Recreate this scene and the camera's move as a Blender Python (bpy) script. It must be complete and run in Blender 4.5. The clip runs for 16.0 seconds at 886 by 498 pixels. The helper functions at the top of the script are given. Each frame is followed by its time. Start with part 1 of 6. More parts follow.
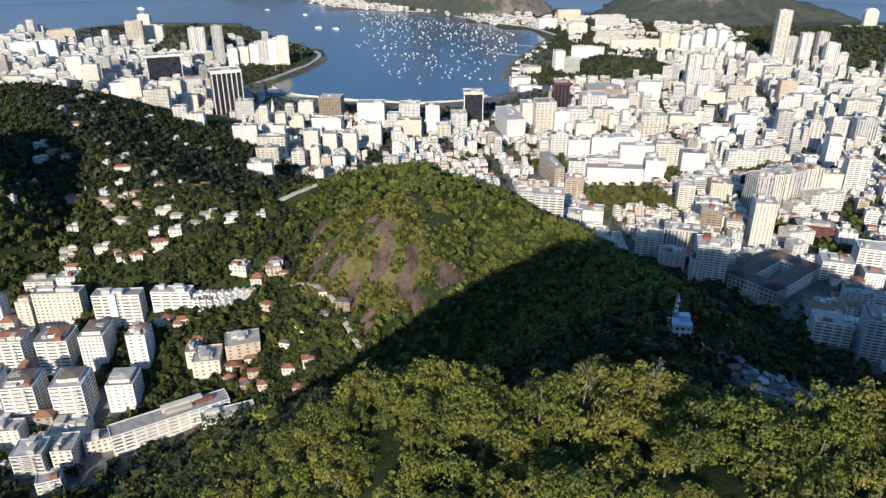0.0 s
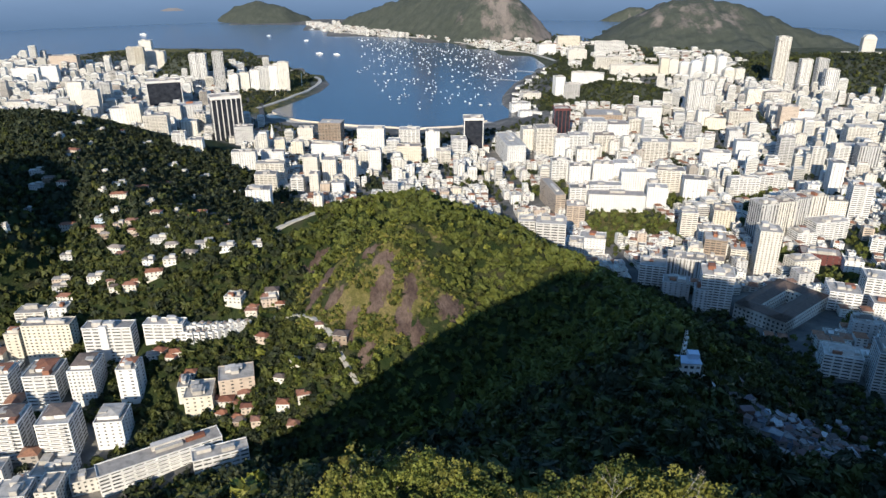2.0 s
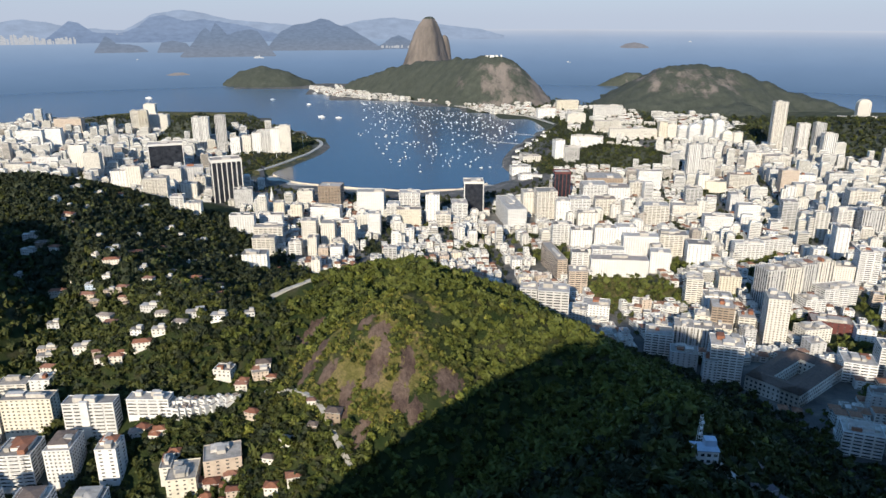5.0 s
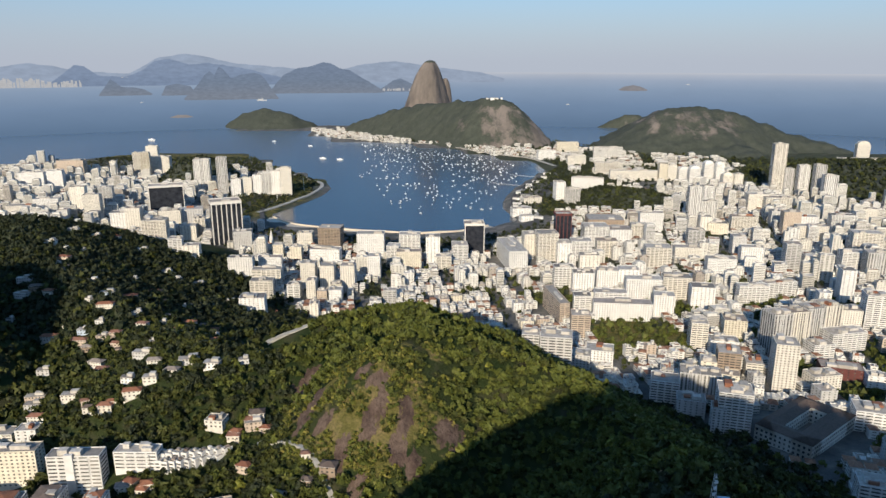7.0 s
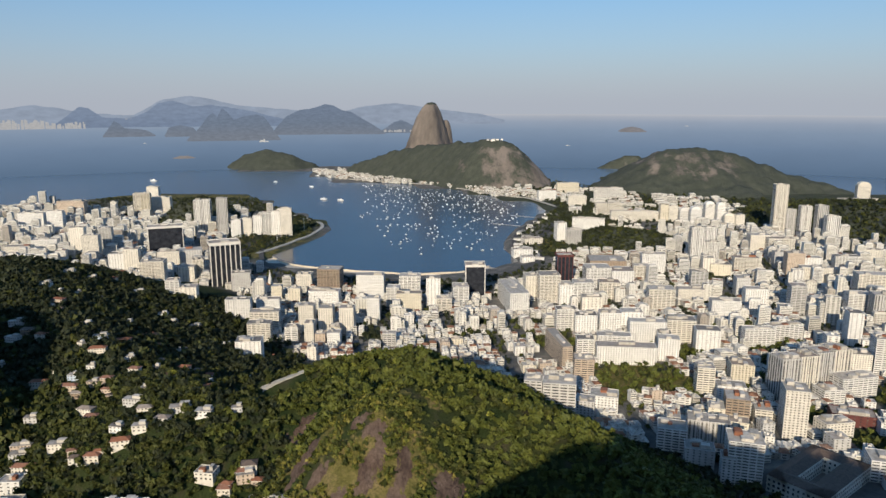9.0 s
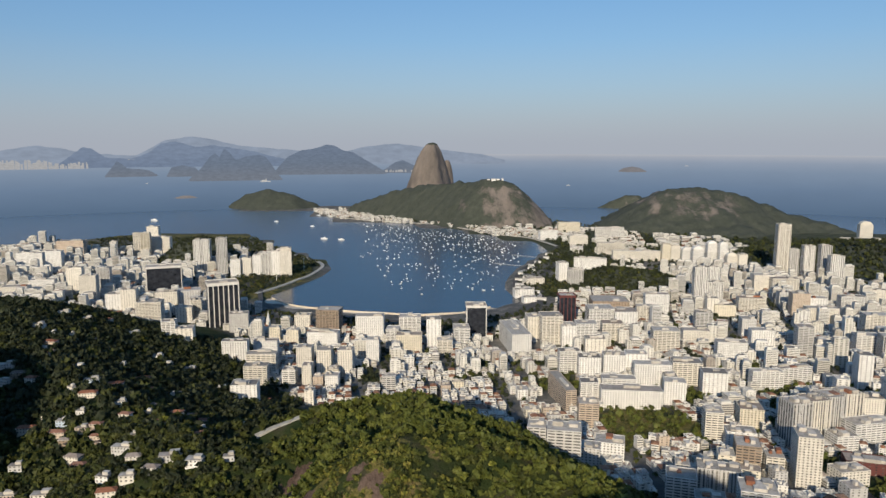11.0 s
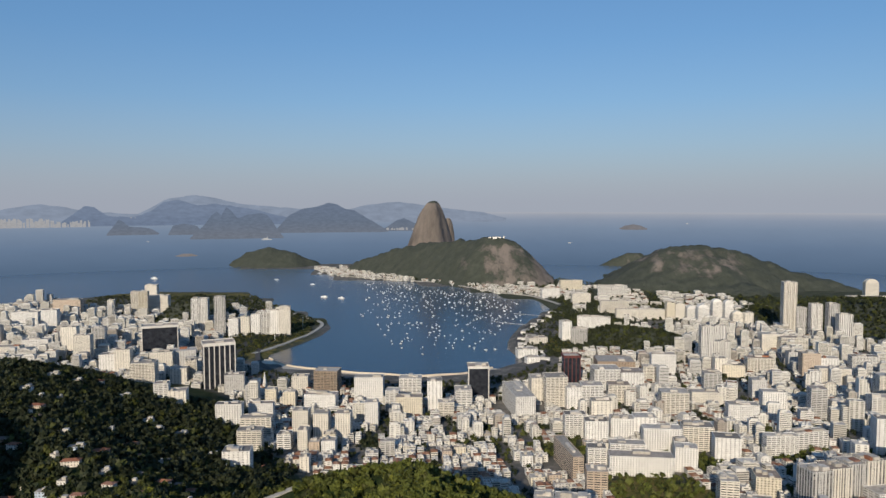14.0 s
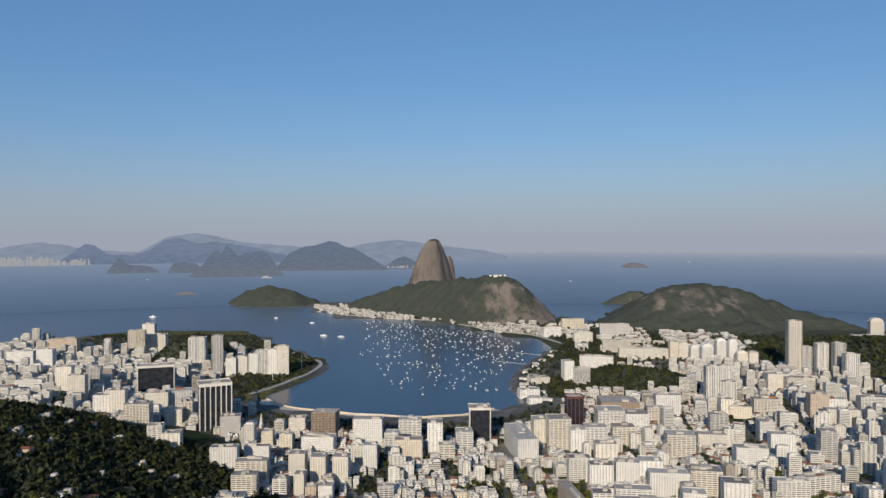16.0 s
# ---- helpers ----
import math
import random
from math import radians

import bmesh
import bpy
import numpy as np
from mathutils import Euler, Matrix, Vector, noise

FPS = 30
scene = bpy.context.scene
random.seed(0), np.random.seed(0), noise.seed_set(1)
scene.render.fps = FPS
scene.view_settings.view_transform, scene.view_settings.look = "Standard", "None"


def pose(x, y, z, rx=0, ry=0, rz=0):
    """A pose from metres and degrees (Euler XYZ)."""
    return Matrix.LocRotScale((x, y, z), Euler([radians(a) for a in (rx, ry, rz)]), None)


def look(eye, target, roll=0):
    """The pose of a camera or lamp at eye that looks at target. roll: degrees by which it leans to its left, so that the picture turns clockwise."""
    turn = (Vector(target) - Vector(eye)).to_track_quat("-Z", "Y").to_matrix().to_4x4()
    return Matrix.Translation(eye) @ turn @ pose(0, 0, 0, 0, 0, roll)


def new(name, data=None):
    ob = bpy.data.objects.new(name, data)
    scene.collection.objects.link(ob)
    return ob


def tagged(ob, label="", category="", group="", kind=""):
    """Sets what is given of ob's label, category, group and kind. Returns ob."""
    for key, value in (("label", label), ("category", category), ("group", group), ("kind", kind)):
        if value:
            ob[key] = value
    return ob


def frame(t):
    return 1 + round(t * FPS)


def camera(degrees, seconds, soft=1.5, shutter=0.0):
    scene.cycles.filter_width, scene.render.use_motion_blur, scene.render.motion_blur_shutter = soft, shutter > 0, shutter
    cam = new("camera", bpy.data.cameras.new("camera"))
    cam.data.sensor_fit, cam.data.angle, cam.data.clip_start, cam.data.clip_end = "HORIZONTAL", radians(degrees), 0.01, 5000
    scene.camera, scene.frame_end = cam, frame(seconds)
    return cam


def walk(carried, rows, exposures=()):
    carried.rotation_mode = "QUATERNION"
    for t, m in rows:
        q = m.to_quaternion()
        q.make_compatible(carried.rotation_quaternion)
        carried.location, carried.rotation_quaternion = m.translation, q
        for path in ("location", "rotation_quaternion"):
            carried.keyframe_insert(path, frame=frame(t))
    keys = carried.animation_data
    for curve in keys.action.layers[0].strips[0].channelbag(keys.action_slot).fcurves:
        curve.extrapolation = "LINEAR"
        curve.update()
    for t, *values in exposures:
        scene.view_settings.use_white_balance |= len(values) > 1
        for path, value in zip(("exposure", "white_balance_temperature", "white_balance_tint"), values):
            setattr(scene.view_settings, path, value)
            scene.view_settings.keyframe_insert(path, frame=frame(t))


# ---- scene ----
# x to the right, y ahead over the bay, z = height above the sea
cam = camera(64.7, 16.0)
# seconds, place, yaw, pitch, roll
ROWS = [
    (0, 0.00, 0.00, 385.05, 0.00, -24.96, 0.03),
    (0.5, 0.04, 3.72, 385.10, 0.01, -24.53, 0.02),
    (1, 0.08, 7.42, 385.20, 0.01, -24.12, 0.02),
    (1.5, 0.14, 11.12, 385.28, 0.01, -23.67, 0.01),
    (2, 0.29, 14.81, 385.42, 0.02, -23.06, 0.01),
    (2.5, 0.49, 18.59, 385.64, 0.01, -22.29, 0.01),
    (3, 0.67, 22.37, 385.86, 0.01, -21.50, -0.00),
    (3.5, 0.82, 26.09, 386.03, 0.02, -20.69, -0.03),
    (4, 1.00, 29.72, 386.16, 0.05, -19.86, -0.06),
    (6.5, 2.40, 47.71, 386.55, 0.16, -15.75, -0.03),
    (7, 2.58, 51.23, 386.65, 0.18, -14.93, -0.04),
    (7.5, 2.72, 54.74, 386.73, 0.20, -14.12, -0.03),
    (8, 2.91, 58.25, 386.80, 0.22, -13.29, -0.03),
    (8.5, 3.14, 61.84, 386.80, 0.23, -12.49, -0.03),
    (9, 3.37, 65.53, 386.73, 0.25, -11.68, -0.03),
    (11.5, 4.03, 84.37, 385.90, 0.35, -7.68, 0.01),
    (12, 4.12, 88.14, 385.71, 0.37, -6.89, 0.04),
    (12.5, 4.17, 91.88, 385.57, 0.39, -6.09, 0.06),
    (13, 4.20, 95.58, 385.46, 0.40, -5.32, 0.06),
    (13.5, 4.21, 99.21, 385.39, 0.41, -4.53, 0.06),
    (14, 4.22, 102.78, 385.39, 0.43, -3.75, 0.06),
    (14.5, 4.22, 106.28, 385.45, 0.44, -2.97, 0.08),
    (15, 4.25, 109.73, 385.53, 0.45, -2.18, 0.08),
    (15.5, 4.29, 113.11, 385.60, 0.47, -1.40, 0.07),
    (16, 4.31, 116.47, 385.66, 0.48, -0.64, 0.06),
]
walk(cam, [(t, pose(x, y, z, 90 + p, r, yaw)) for t, x, y, z, yaw, p, r in ROWS],
     [(0, 0.5, 6250, 10), (4, 0.48, 6300, 10), (6.5, 0.26, 6620, 10), (9, 0.07, 6850, 10), (12, -0.08, 6800, 10), (16, -0.2, 6650, 12)])

# ---- light ----
SUN_TURN, SUN_UP = 13.2, 21.6          # degrees: the sun stands behind, its light runs ahead and to the right
world = bpy.data.worlds.new("sky")
scene.world = world
world.use_nodes = True
wn = world.node_tree
wn.nodes.clear()
sky = wn.nodes.new("ShaderNodeTexSky")
sky.sky_type = "NISHITA"
sky.sun_disc = False
sky.sun_elevation = radians(SUN_UP)
sky.sun_rotation = radians(180 + SUN_TURN)
sky.altitude = 0
sky.air_density, sky.dust_density, sky.ozone_density = 1.0, 0.7, 3.0
wbg = wn.nodes.new("ShaderNodeBackground")
wbg.inputs["Strength"].default_value = 0.095
wout = wn.nodes.new("ShaderNodeOutputWorld")
haze = wn.nodes.new("ShaderNodeMixRGB")          # light scattered again and again in moist air
haze.blend_type = "MULTIPLY"
haze.inputs[0].default_value = 1.0
haze.inputs[2].default_value = (0.60, 0.69, 0.73, 1)
veil = wn.nodes.new("ShaderNodeMixRGB")
veil.blend_type = "ADD"
veil.inputs[0].default_value = 1.0
veil.inputs[2].default_value = (0.42, 1.32, 2.95, 1)
wn.links.new(sky.outputs[0], haze.inputs[1])
wn.links.new(haze.outputs[0], veil.inputs[1])
# sea mist lying along the horizon all round
way = wn.nodes.new("ShaderNodeTexCoord")
rise = wn.nodes.new("ShaderNodeSeparateXYZ")
mist = wn.nodes.new("ShaderNodeValToRGB")
for _ in range(3):
    mist.color_ramp.elements.new(0.5)
for el, (at_, amount) in zip(mist.color_ramp.elements, ((0.0, 0.85), (0.03, 0.7), (0.08, 0.36), (0.14, 0.1), (0.22, 0.0))):
    el.position, el.color = at_, (amount, amount, amount, 1)
low_air = wn.nodes.new("ShaderNodeMixRGB")
low_air.inputs[2].default_value = (4.3, 4.65, 5.5, 1)
wn.links.new(way.outputs["Generated"], rise.inputs[0])
wn.links.new(rise.outputs["Z"], mist.inputs[0])
wn.links.new(mist.outputs[0], low_air.inputs[0])
wn.links.new(veil.outputs[0], low_air.inputs[1])
wn.links.new(low_air.outputs[0], wbg.inputs[0])
wn.links.new(wbg.outputs[0], wout.inputs[0])

sun = new("sun", bpy.data.lights.new("sun", "SUN"))
sun.data.energy, sun.data.angle, sun.data.color = 5.0, radians(0.53), (1.0, 0.88, 0.70)
a, e = radians(SUN_TURN), radians(SUN_UP)
sun_way = Vector((math.sin(a) * math.cos(e), math.cos(a) * math.cos(e), -math.sin(e)))
sun.matrix_world = look((-200, -600, 900), Vector((-200, -600, 900)) + sun_way)
scene.view_settings.exposure = 0.0


# ---- materials ----
def material(name, rough=0.8, spec=0.3):
    m = bpy.data.materials.new(name)
    m.use_nodes = True
    nt = m.node_tree
    b = nt.nodes["Principled BSDF"]
    b.inputs["Roughness"].default_value = rough
    b.inputs["Specular IOR Level"].default_value = spec
    return m, nt, b


def node(nt, kind, **values):
    n = nt.nodes.new(kind)
    for k, v in values.items():
        n.inputs[k.replace("_", " ")].default_value = v
    return n


def ramp(nt, fac, stops):
    r = nt.nodes.new("ShaderNodeValToRGB")
    while len(r.color_ramp.elements) < len(stops):
        r.color_ramp.elements.new(0.5)
    for el, (p, c) in zip(r.color_ramp.elements, stops):
        el.position, el.color = p, (*c, 1)
    nt.links.new(fac, r.inputs[0])
    return r.outputs[0]


def mix(nt, fac, c1, c2, how="MIX"):
    m = nt.nodes.new("ShaderNodeMixRGB")
    m.blend_type = how
    for sock, v in zip(m.inputs, (fac, c1, c2)):
        if isinstance(v, (int, float)):
            sock.default_value = v
        elif isinstance(v, tuple):
            sock.default_value = (*v, 1)
        else:
            nt.links.new(v, sock)
    return m.outputs[0]


def noise_of(nt, scale, detail=4.0, rough=0.55, stretch=None):
    co = nt.nodes.new("ShaderNodeTexCoord")
    n = node(nt, "ShaderNodeTexNoise", Scale=scale, Detail=detail, Roughness=rough)
    if stretch:
        mp = node(nt, "ShaderNodeMapping")
        mp.inputs["Scale"].default_value = stretch
        nt.links.new(co.outputs["Object"], mp.inputs[0])
        nt.links.new(mp.outputs[0], n.inputs["Vector"])
    else:
        nt.links.new(co.outputs["Object"], n.inputs["Vector"])
    return n.outputs[0]


def bump(nt, b, height, strength, distance):
    n = node(nt, "ShaderNodeBump", Strength=strength, Distance=distance)
    nt.links.new(height, n.inputs["Height"])
    nt.links.new(n.outputs[0], b.inputs["Normal"])


def per_piece(nt, joined=True):
    if joined:
        return nt.nodes.new("ShaderNodeNewGeometry").outputs["Random Per Island"]
    return nt.nodes.new("ShaderNodeObjectInfo").outputs["Random"]


def plain_surface(name, stops, scale, rough=0.85, spec=0.25, piece=None, soil=0.25, bumped=0.0):
    """A mottled surface: a tone for each piece, stains and fine grain on top."""
    m, nt, b = material(name, rough, spec)
    if piece == "tone":
        at = nt.nodes.new("ShaderNodeAttribute")
        at.attribute_name = "tone"
        tone = at.outputs["Fac"]
    else:
        tone = per_piece(nt, piece == "island") if piece else noise_of(nt, scale * 0.15, 3)
    col = ramp(nt, tone, stops)
    stain = ramp(nt, noise_of(nt, scale, 6, 0.65), [(0.3, (1 - soil,) * 3), (0.62, (1, 1, 1))])
    col = mix(nt, 1.0, col, stain, "MULTIPLY")
    nt.links.new(col, b.inputs["Base Color"])
    if bumped:
        bump(nt, b, noise_of(nt, scale * 4, 5), 0.5, bumped)
    return m


WALL = plain_surface("painted plaster", [(0.0, (0.535, 0.512, 0.455)), (0.15, (0.640, 0.622, 0.578)), (0.38, (0.668, 0.655, 0.622)), (0.52, (0.580, 0.556, 0.496)), (0.66, (0.655, 0.640, 0.600)), (0.8, (0.503, 0.481, 0.432)), (0.87, (0.320, 0.283, 0.244)), (0.92, (0.640, 0.628, 0.598)), (1.0, (0.444, 0.441, 0.432))], 0.12, piece="tone", soil=0.2)
GLASS, nt, b = material("window glass", 0.22, 0.35)
nt.links.new(ramp(nt, per_piece(nt), [(0.0, (0.028, 0.030, 0.034)), (0.5, (0.062, 0.062, 0.062)), (0.85, (0.12, 0.115, 0.105)), (1.0, (0.28, 0.26, 0.23))]), b.inputs["Base Color"])
ROOF = plain_surface("flat roof", [(0.0, (0.26, 0.24, 0.215)), (0.2, (0.46, 0.43, 0.385)), (0.5, (0.60, 0.572, 0.52)), (0.7, (0.38, 0.27, 0.205)), (0.76, (0.55, 0.52, 0.475)), (0.9, (0.66, 0.64, 0.60)), (1.0, (0.50, 0.47, 0.43))], 0.2, piece="island", soil=0.35)
TILE = plain_surface("clay roof tiles", [(0.0, (0.21, 0.10, 0.065)), (0.5, (0.32, 0.16, 0.095)), (1.0, (0.30, 0.19, 0.14))], 0.5, piece="island", soil=0.45)
SLAB = plain_surface("concrete slab", [(0.0, (0.570, 0.543, 0.497)), (1.0, (0.699, 0.681, 0.644))], 0.3, piece="island", soil=0.2)


def leaf_material(name, stops, tree_scale):
    m, nt, b = material(name, 0.62, 0.18)
    col = ramp(nt, noise_of(nt, tree_scale, 3, 0.6), stops)
    one = ramp(nt, per_piece(nt), [(0.0, (0.76, 0.80, 0.72)), (0.6, (1, 1, 1)), (1.0, (1.14, 1.12, 1.0))])
    nt.links.new(mix(nt, 1.0, col, one, "MULTIPLY"), b.inputs["Base Color"])
    return m


# LEAF_LIT and LEAF_DARK also put sun and shade into the leaf colour
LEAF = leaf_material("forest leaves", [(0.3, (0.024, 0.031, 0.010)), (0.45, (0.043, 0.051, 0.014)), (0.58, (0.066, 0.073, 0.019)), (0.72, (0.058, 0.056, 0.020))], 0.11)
LEAF_LIT = leaf_material("sunlit leaves", [(0.3, (0.078, 0.090, 0.018)), (0.48, (0.135, 0.148, 0.028)), (0.62, (0.190, 0.192, 0.038)), (0.75, (0.170, 0.148, 0.046))], 0.13)
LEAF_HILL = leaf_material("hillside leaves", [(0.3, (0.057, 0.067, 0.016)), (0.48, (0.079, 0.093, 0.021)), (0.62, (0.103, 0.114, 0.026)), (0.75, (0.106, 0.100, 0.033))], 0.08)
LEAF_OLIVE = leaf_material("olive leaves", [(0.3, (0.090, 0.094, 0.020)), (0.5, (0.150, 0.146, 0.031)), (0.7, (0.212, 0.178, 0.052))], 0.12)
LEAF_DARK = leaf_material("dark and shaded leaves", [(0.3, (0.017, 0.023, 0.013)), (0.5, (0.027, 0.034, 0.017)), (0.7, (0.042, 0.047, 0.023))], 0.09)
BARK = plain_surface("bark", [(0.0, (0.12, 0.09, 0.07)), (1.0, (0.24, 0.20, 0.16))], 2.0, soil=0.4, bumped=0.05)

# ground: mask attributes choose forest floor, bare rock, meadow and street
GROUND, nt, b = material("ground", 0.95, 0.1)
floor_col = ramp(nt, noise_of(nt, 0.05, 6), [(0.35, (0.018, 0.030, 0.010)), (0.55, (0.035, 0.045, 0.016)), (0.7, (0.055, 0.050, 0.030))])
street_col = ramp(nt, noise_of(nt, 0.03, 6, 0.7), [(0.3, (0.07, 0.07, 0.07)), (0.5, (0.13, 0.125, 0.115)), (0.66, (0.24, 0.22, 0.19)), (0.75, (0.05, 0.06, 0.035))])
rock_base = ramp(nt, noise_of(nt, 0.09, 9, 0.7, (1.0, 0.6, 0.28)), [(0.28, (0.048, 0.034, 0.030)), (0.45, (0.098, 0.068, 0.056)), (0.58, (0.150, 0.110, 0.088)), (0.72, (0.082, 0.060, 0.052))])
rock_col = mix(nt, 0.8, rock_base, ramp(nt, noise_of(nt, 0.6, 6, 0.7, (1.0, 0.7, 0.25)), [(0.3, (0.55, 0.52, 0.5)), (0.6, (1.1, 1.08, 1.05))]), "MULTIPLY")
grass_base = ramp(nt, noise_of(nt, 0.06, 7, 0.7), [(0.3, (0.080, 0.082, 0.026)), (0.5, (0.140, 0.126, 0.044)), (0.68, (0.215, 0.168, 0.086))])
grass_col = mix(nt, 0.85, grass_base, ramp(nt, noise_of(nt, 0.5, 6, 0.75), [(0.32, (0.45, 0.5, 0.42)), (0.6, (1.15, 1.1, 1.0))]), "MULTIPLY")
masks = {}
for key in ("city", "rock", "grass"):
    masks[key] = nt.nodes.new("ShaderNodeAttribute")
    masks[key].attribute_name = key


def ragged(fac, scale, stretch, lo, hi, weight=1.0):
    """A mask with a torn edge: a smooth share plus noise, cut sharp."""
    m = nt.nodes.new("ShaderNodeMath")
    m.operation = "MULTIPLY_ADD"
    nt.links.new(noise_of(nt, scale, 7, 0.62, stretch), m.inputs[0])
    m.inputs[1].default_value = weight
    nt.links.new(fac, m.inputs[2])
    half = nt.nodes.new("ShaderNodeMath")
    half.operation = "MULTIPLY"
    half.inputs[1].default_value = 0.5
    nt.links.new(m.outputs[0], half.inputs[0])
    return ramp(nt, half.outputs[0], [(lo, (0, 0, 0)), (hi, (1, 1, 1))])


col = mix(nt, masks["city"].outputs["Fac"], floor_col, street_col)
col = mix(nt, ragged(masks["grass"].outputs["Fac"], 0.06, (1, 1, 1), 0.66, 0.72, 1.5), col, grass_col)
col = mix(nt, ragged(masks["rock"].outputs["Fac"], 0.16, (1.0, 0.6, 0.35), 0.765, 0.79, 2.1), col, rock_col)
nt.links.new(col, b.inputs["Base Color"])
bump(nt, b, noise_of(nt, 0.3, 8, 0.75), 0.8, 2.2)

SEA, nt, b = material("sea water", 0.22, 0.5)
# paler with distance: haze and low-angle sky reflection put into the base colour
far_haze = nt.nodes.new("ShaderNodeAttribute")
far_haze.attribute_name = "far_haze"
near_sea = ramp(nt, noise_of(nt, 0.0022, 5, 0.6, (0.4, 1, 1)), [(0.3, (0.010, 0.022, 0.040)), (0.55, (0.015, 0.029, 0.049)), (0.75, (0.022, 0.038, 0.060))])
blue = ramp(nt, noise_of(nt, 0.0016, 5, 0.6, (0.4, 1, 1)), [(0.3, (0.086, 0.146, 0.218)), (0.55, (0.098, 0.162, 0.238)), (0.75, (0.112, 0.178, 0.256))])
nt.links.new(mix(nt, far_haze.outputs["Fac"], near_sea, blue), b.inputs["Base Color"])
bump(nt, b, noise_of(nt, 0.09, 5, 0.6), 0.35, 1.2)

GRANITE, nt, b = material("granite dome", 0.9, 0.2)
streak = ramp(nt, noise_of(nt, 0.012, 8, 0.65, (1, 1, 0.18)), [(0.3, (0.082, 0.073, 0.067)), (0.46, (0.140, 0.120, 0.106)), (0.6, (0.190, 0.162, 0.142)), (0.74, (0.116, 0.103, 0.095))])
green = ramp(nt, noise_of(nt, 0.03, 7, 0.7), [(0.3, (0.038, 0.045, 0.035)), (0.55, (0.058, 0.065, 0.051)), (0.75, (0.082, 0.087, 0.068))])
wood = nt.nodes.new("ShaderNodeAttribute")
wood.attribute_name = "wood"
edge = nt.nodes.new("ShaderNodeMath")
edge.operation = "MULTIPLY_ADD"
nt.links.new(noise_of(nt, 0.02, 7, 0.7, (1, 1, 0.35)), edge.inputs[0])
edge.inputs[1].default_value = 2.4
nt.links.new(wood.outputs["Fac"], edge.inputs[2])
edge2 = nt.nodes.new("ShaderNodeMath")
edge2.operation = "SUBTRACT"
edge2.inputs[1].default_value = 0.7
nt.links.new(edge.outputs[0], edge2.inputs[0])
fac = ramp(nt, edge2.outputs[0], [(0.36, (0, 0, 0)), (0.72, (1, 1, 1))])
nt.links.new(mix(nt, fac, streak, green), b.inputs["Base Color"])
bump(nt, b, noise_of(nt, 0.05, 9, 0.7, (1, 1, 0.4)), 0.8, 8)


# glowing colour for far things, with haze and daylight painted in
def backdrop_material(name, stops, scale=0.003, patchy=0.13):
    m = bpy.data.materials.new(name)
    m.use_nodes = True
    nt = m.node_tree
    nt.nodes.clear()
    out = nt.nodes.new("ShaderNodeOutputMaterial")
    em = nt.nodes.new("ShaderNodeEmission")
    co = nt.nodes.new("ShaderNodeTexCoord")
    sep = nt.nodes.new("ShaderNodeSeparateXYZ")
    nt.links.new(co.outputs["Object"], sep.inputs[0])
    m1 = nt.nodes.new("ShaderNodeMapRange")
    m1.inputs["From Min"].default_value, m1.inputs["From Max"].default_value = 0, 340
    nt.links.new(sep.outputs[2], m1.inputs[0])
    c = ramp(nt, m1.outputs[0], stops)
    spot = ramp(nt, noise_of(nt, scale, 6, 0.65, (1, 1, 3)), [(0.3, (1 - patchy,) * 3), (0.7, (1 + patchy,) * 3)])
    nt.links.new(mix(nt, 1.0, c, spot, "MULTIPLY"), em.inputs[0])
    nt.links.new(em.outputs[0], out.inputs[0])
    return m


# haze is part of these emission colours, the sea paler towards the horizon
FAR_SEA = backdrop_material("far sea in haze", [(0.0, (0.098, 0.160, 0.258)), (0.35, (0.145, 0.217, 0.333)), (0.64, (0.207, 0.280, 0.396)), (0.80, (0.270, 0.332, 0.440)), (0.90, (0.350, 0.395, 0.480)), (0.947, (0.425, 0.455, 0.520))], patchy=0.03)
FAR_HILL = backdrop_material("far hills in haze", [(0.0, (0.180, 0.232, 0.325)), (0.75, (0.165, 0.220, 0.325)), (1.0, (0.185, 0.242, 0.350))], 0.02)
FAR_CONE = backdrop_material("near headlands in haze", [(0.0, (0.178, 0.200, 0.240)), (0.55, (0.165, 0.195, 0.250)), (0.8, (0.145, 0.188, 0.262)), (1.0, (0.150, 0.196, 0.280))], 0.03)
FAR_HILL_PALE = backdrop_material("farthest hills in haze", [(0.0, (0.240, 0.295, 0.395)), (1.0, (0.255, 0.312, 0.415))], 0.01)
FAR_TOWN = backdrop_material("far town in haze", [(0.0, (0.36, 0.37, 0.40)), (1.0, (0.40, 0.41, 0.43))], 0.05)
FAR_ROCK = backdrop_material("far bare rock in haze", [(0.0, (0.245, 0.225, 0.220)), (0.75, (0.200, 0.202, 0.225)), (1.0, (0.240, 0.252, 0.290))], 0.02)


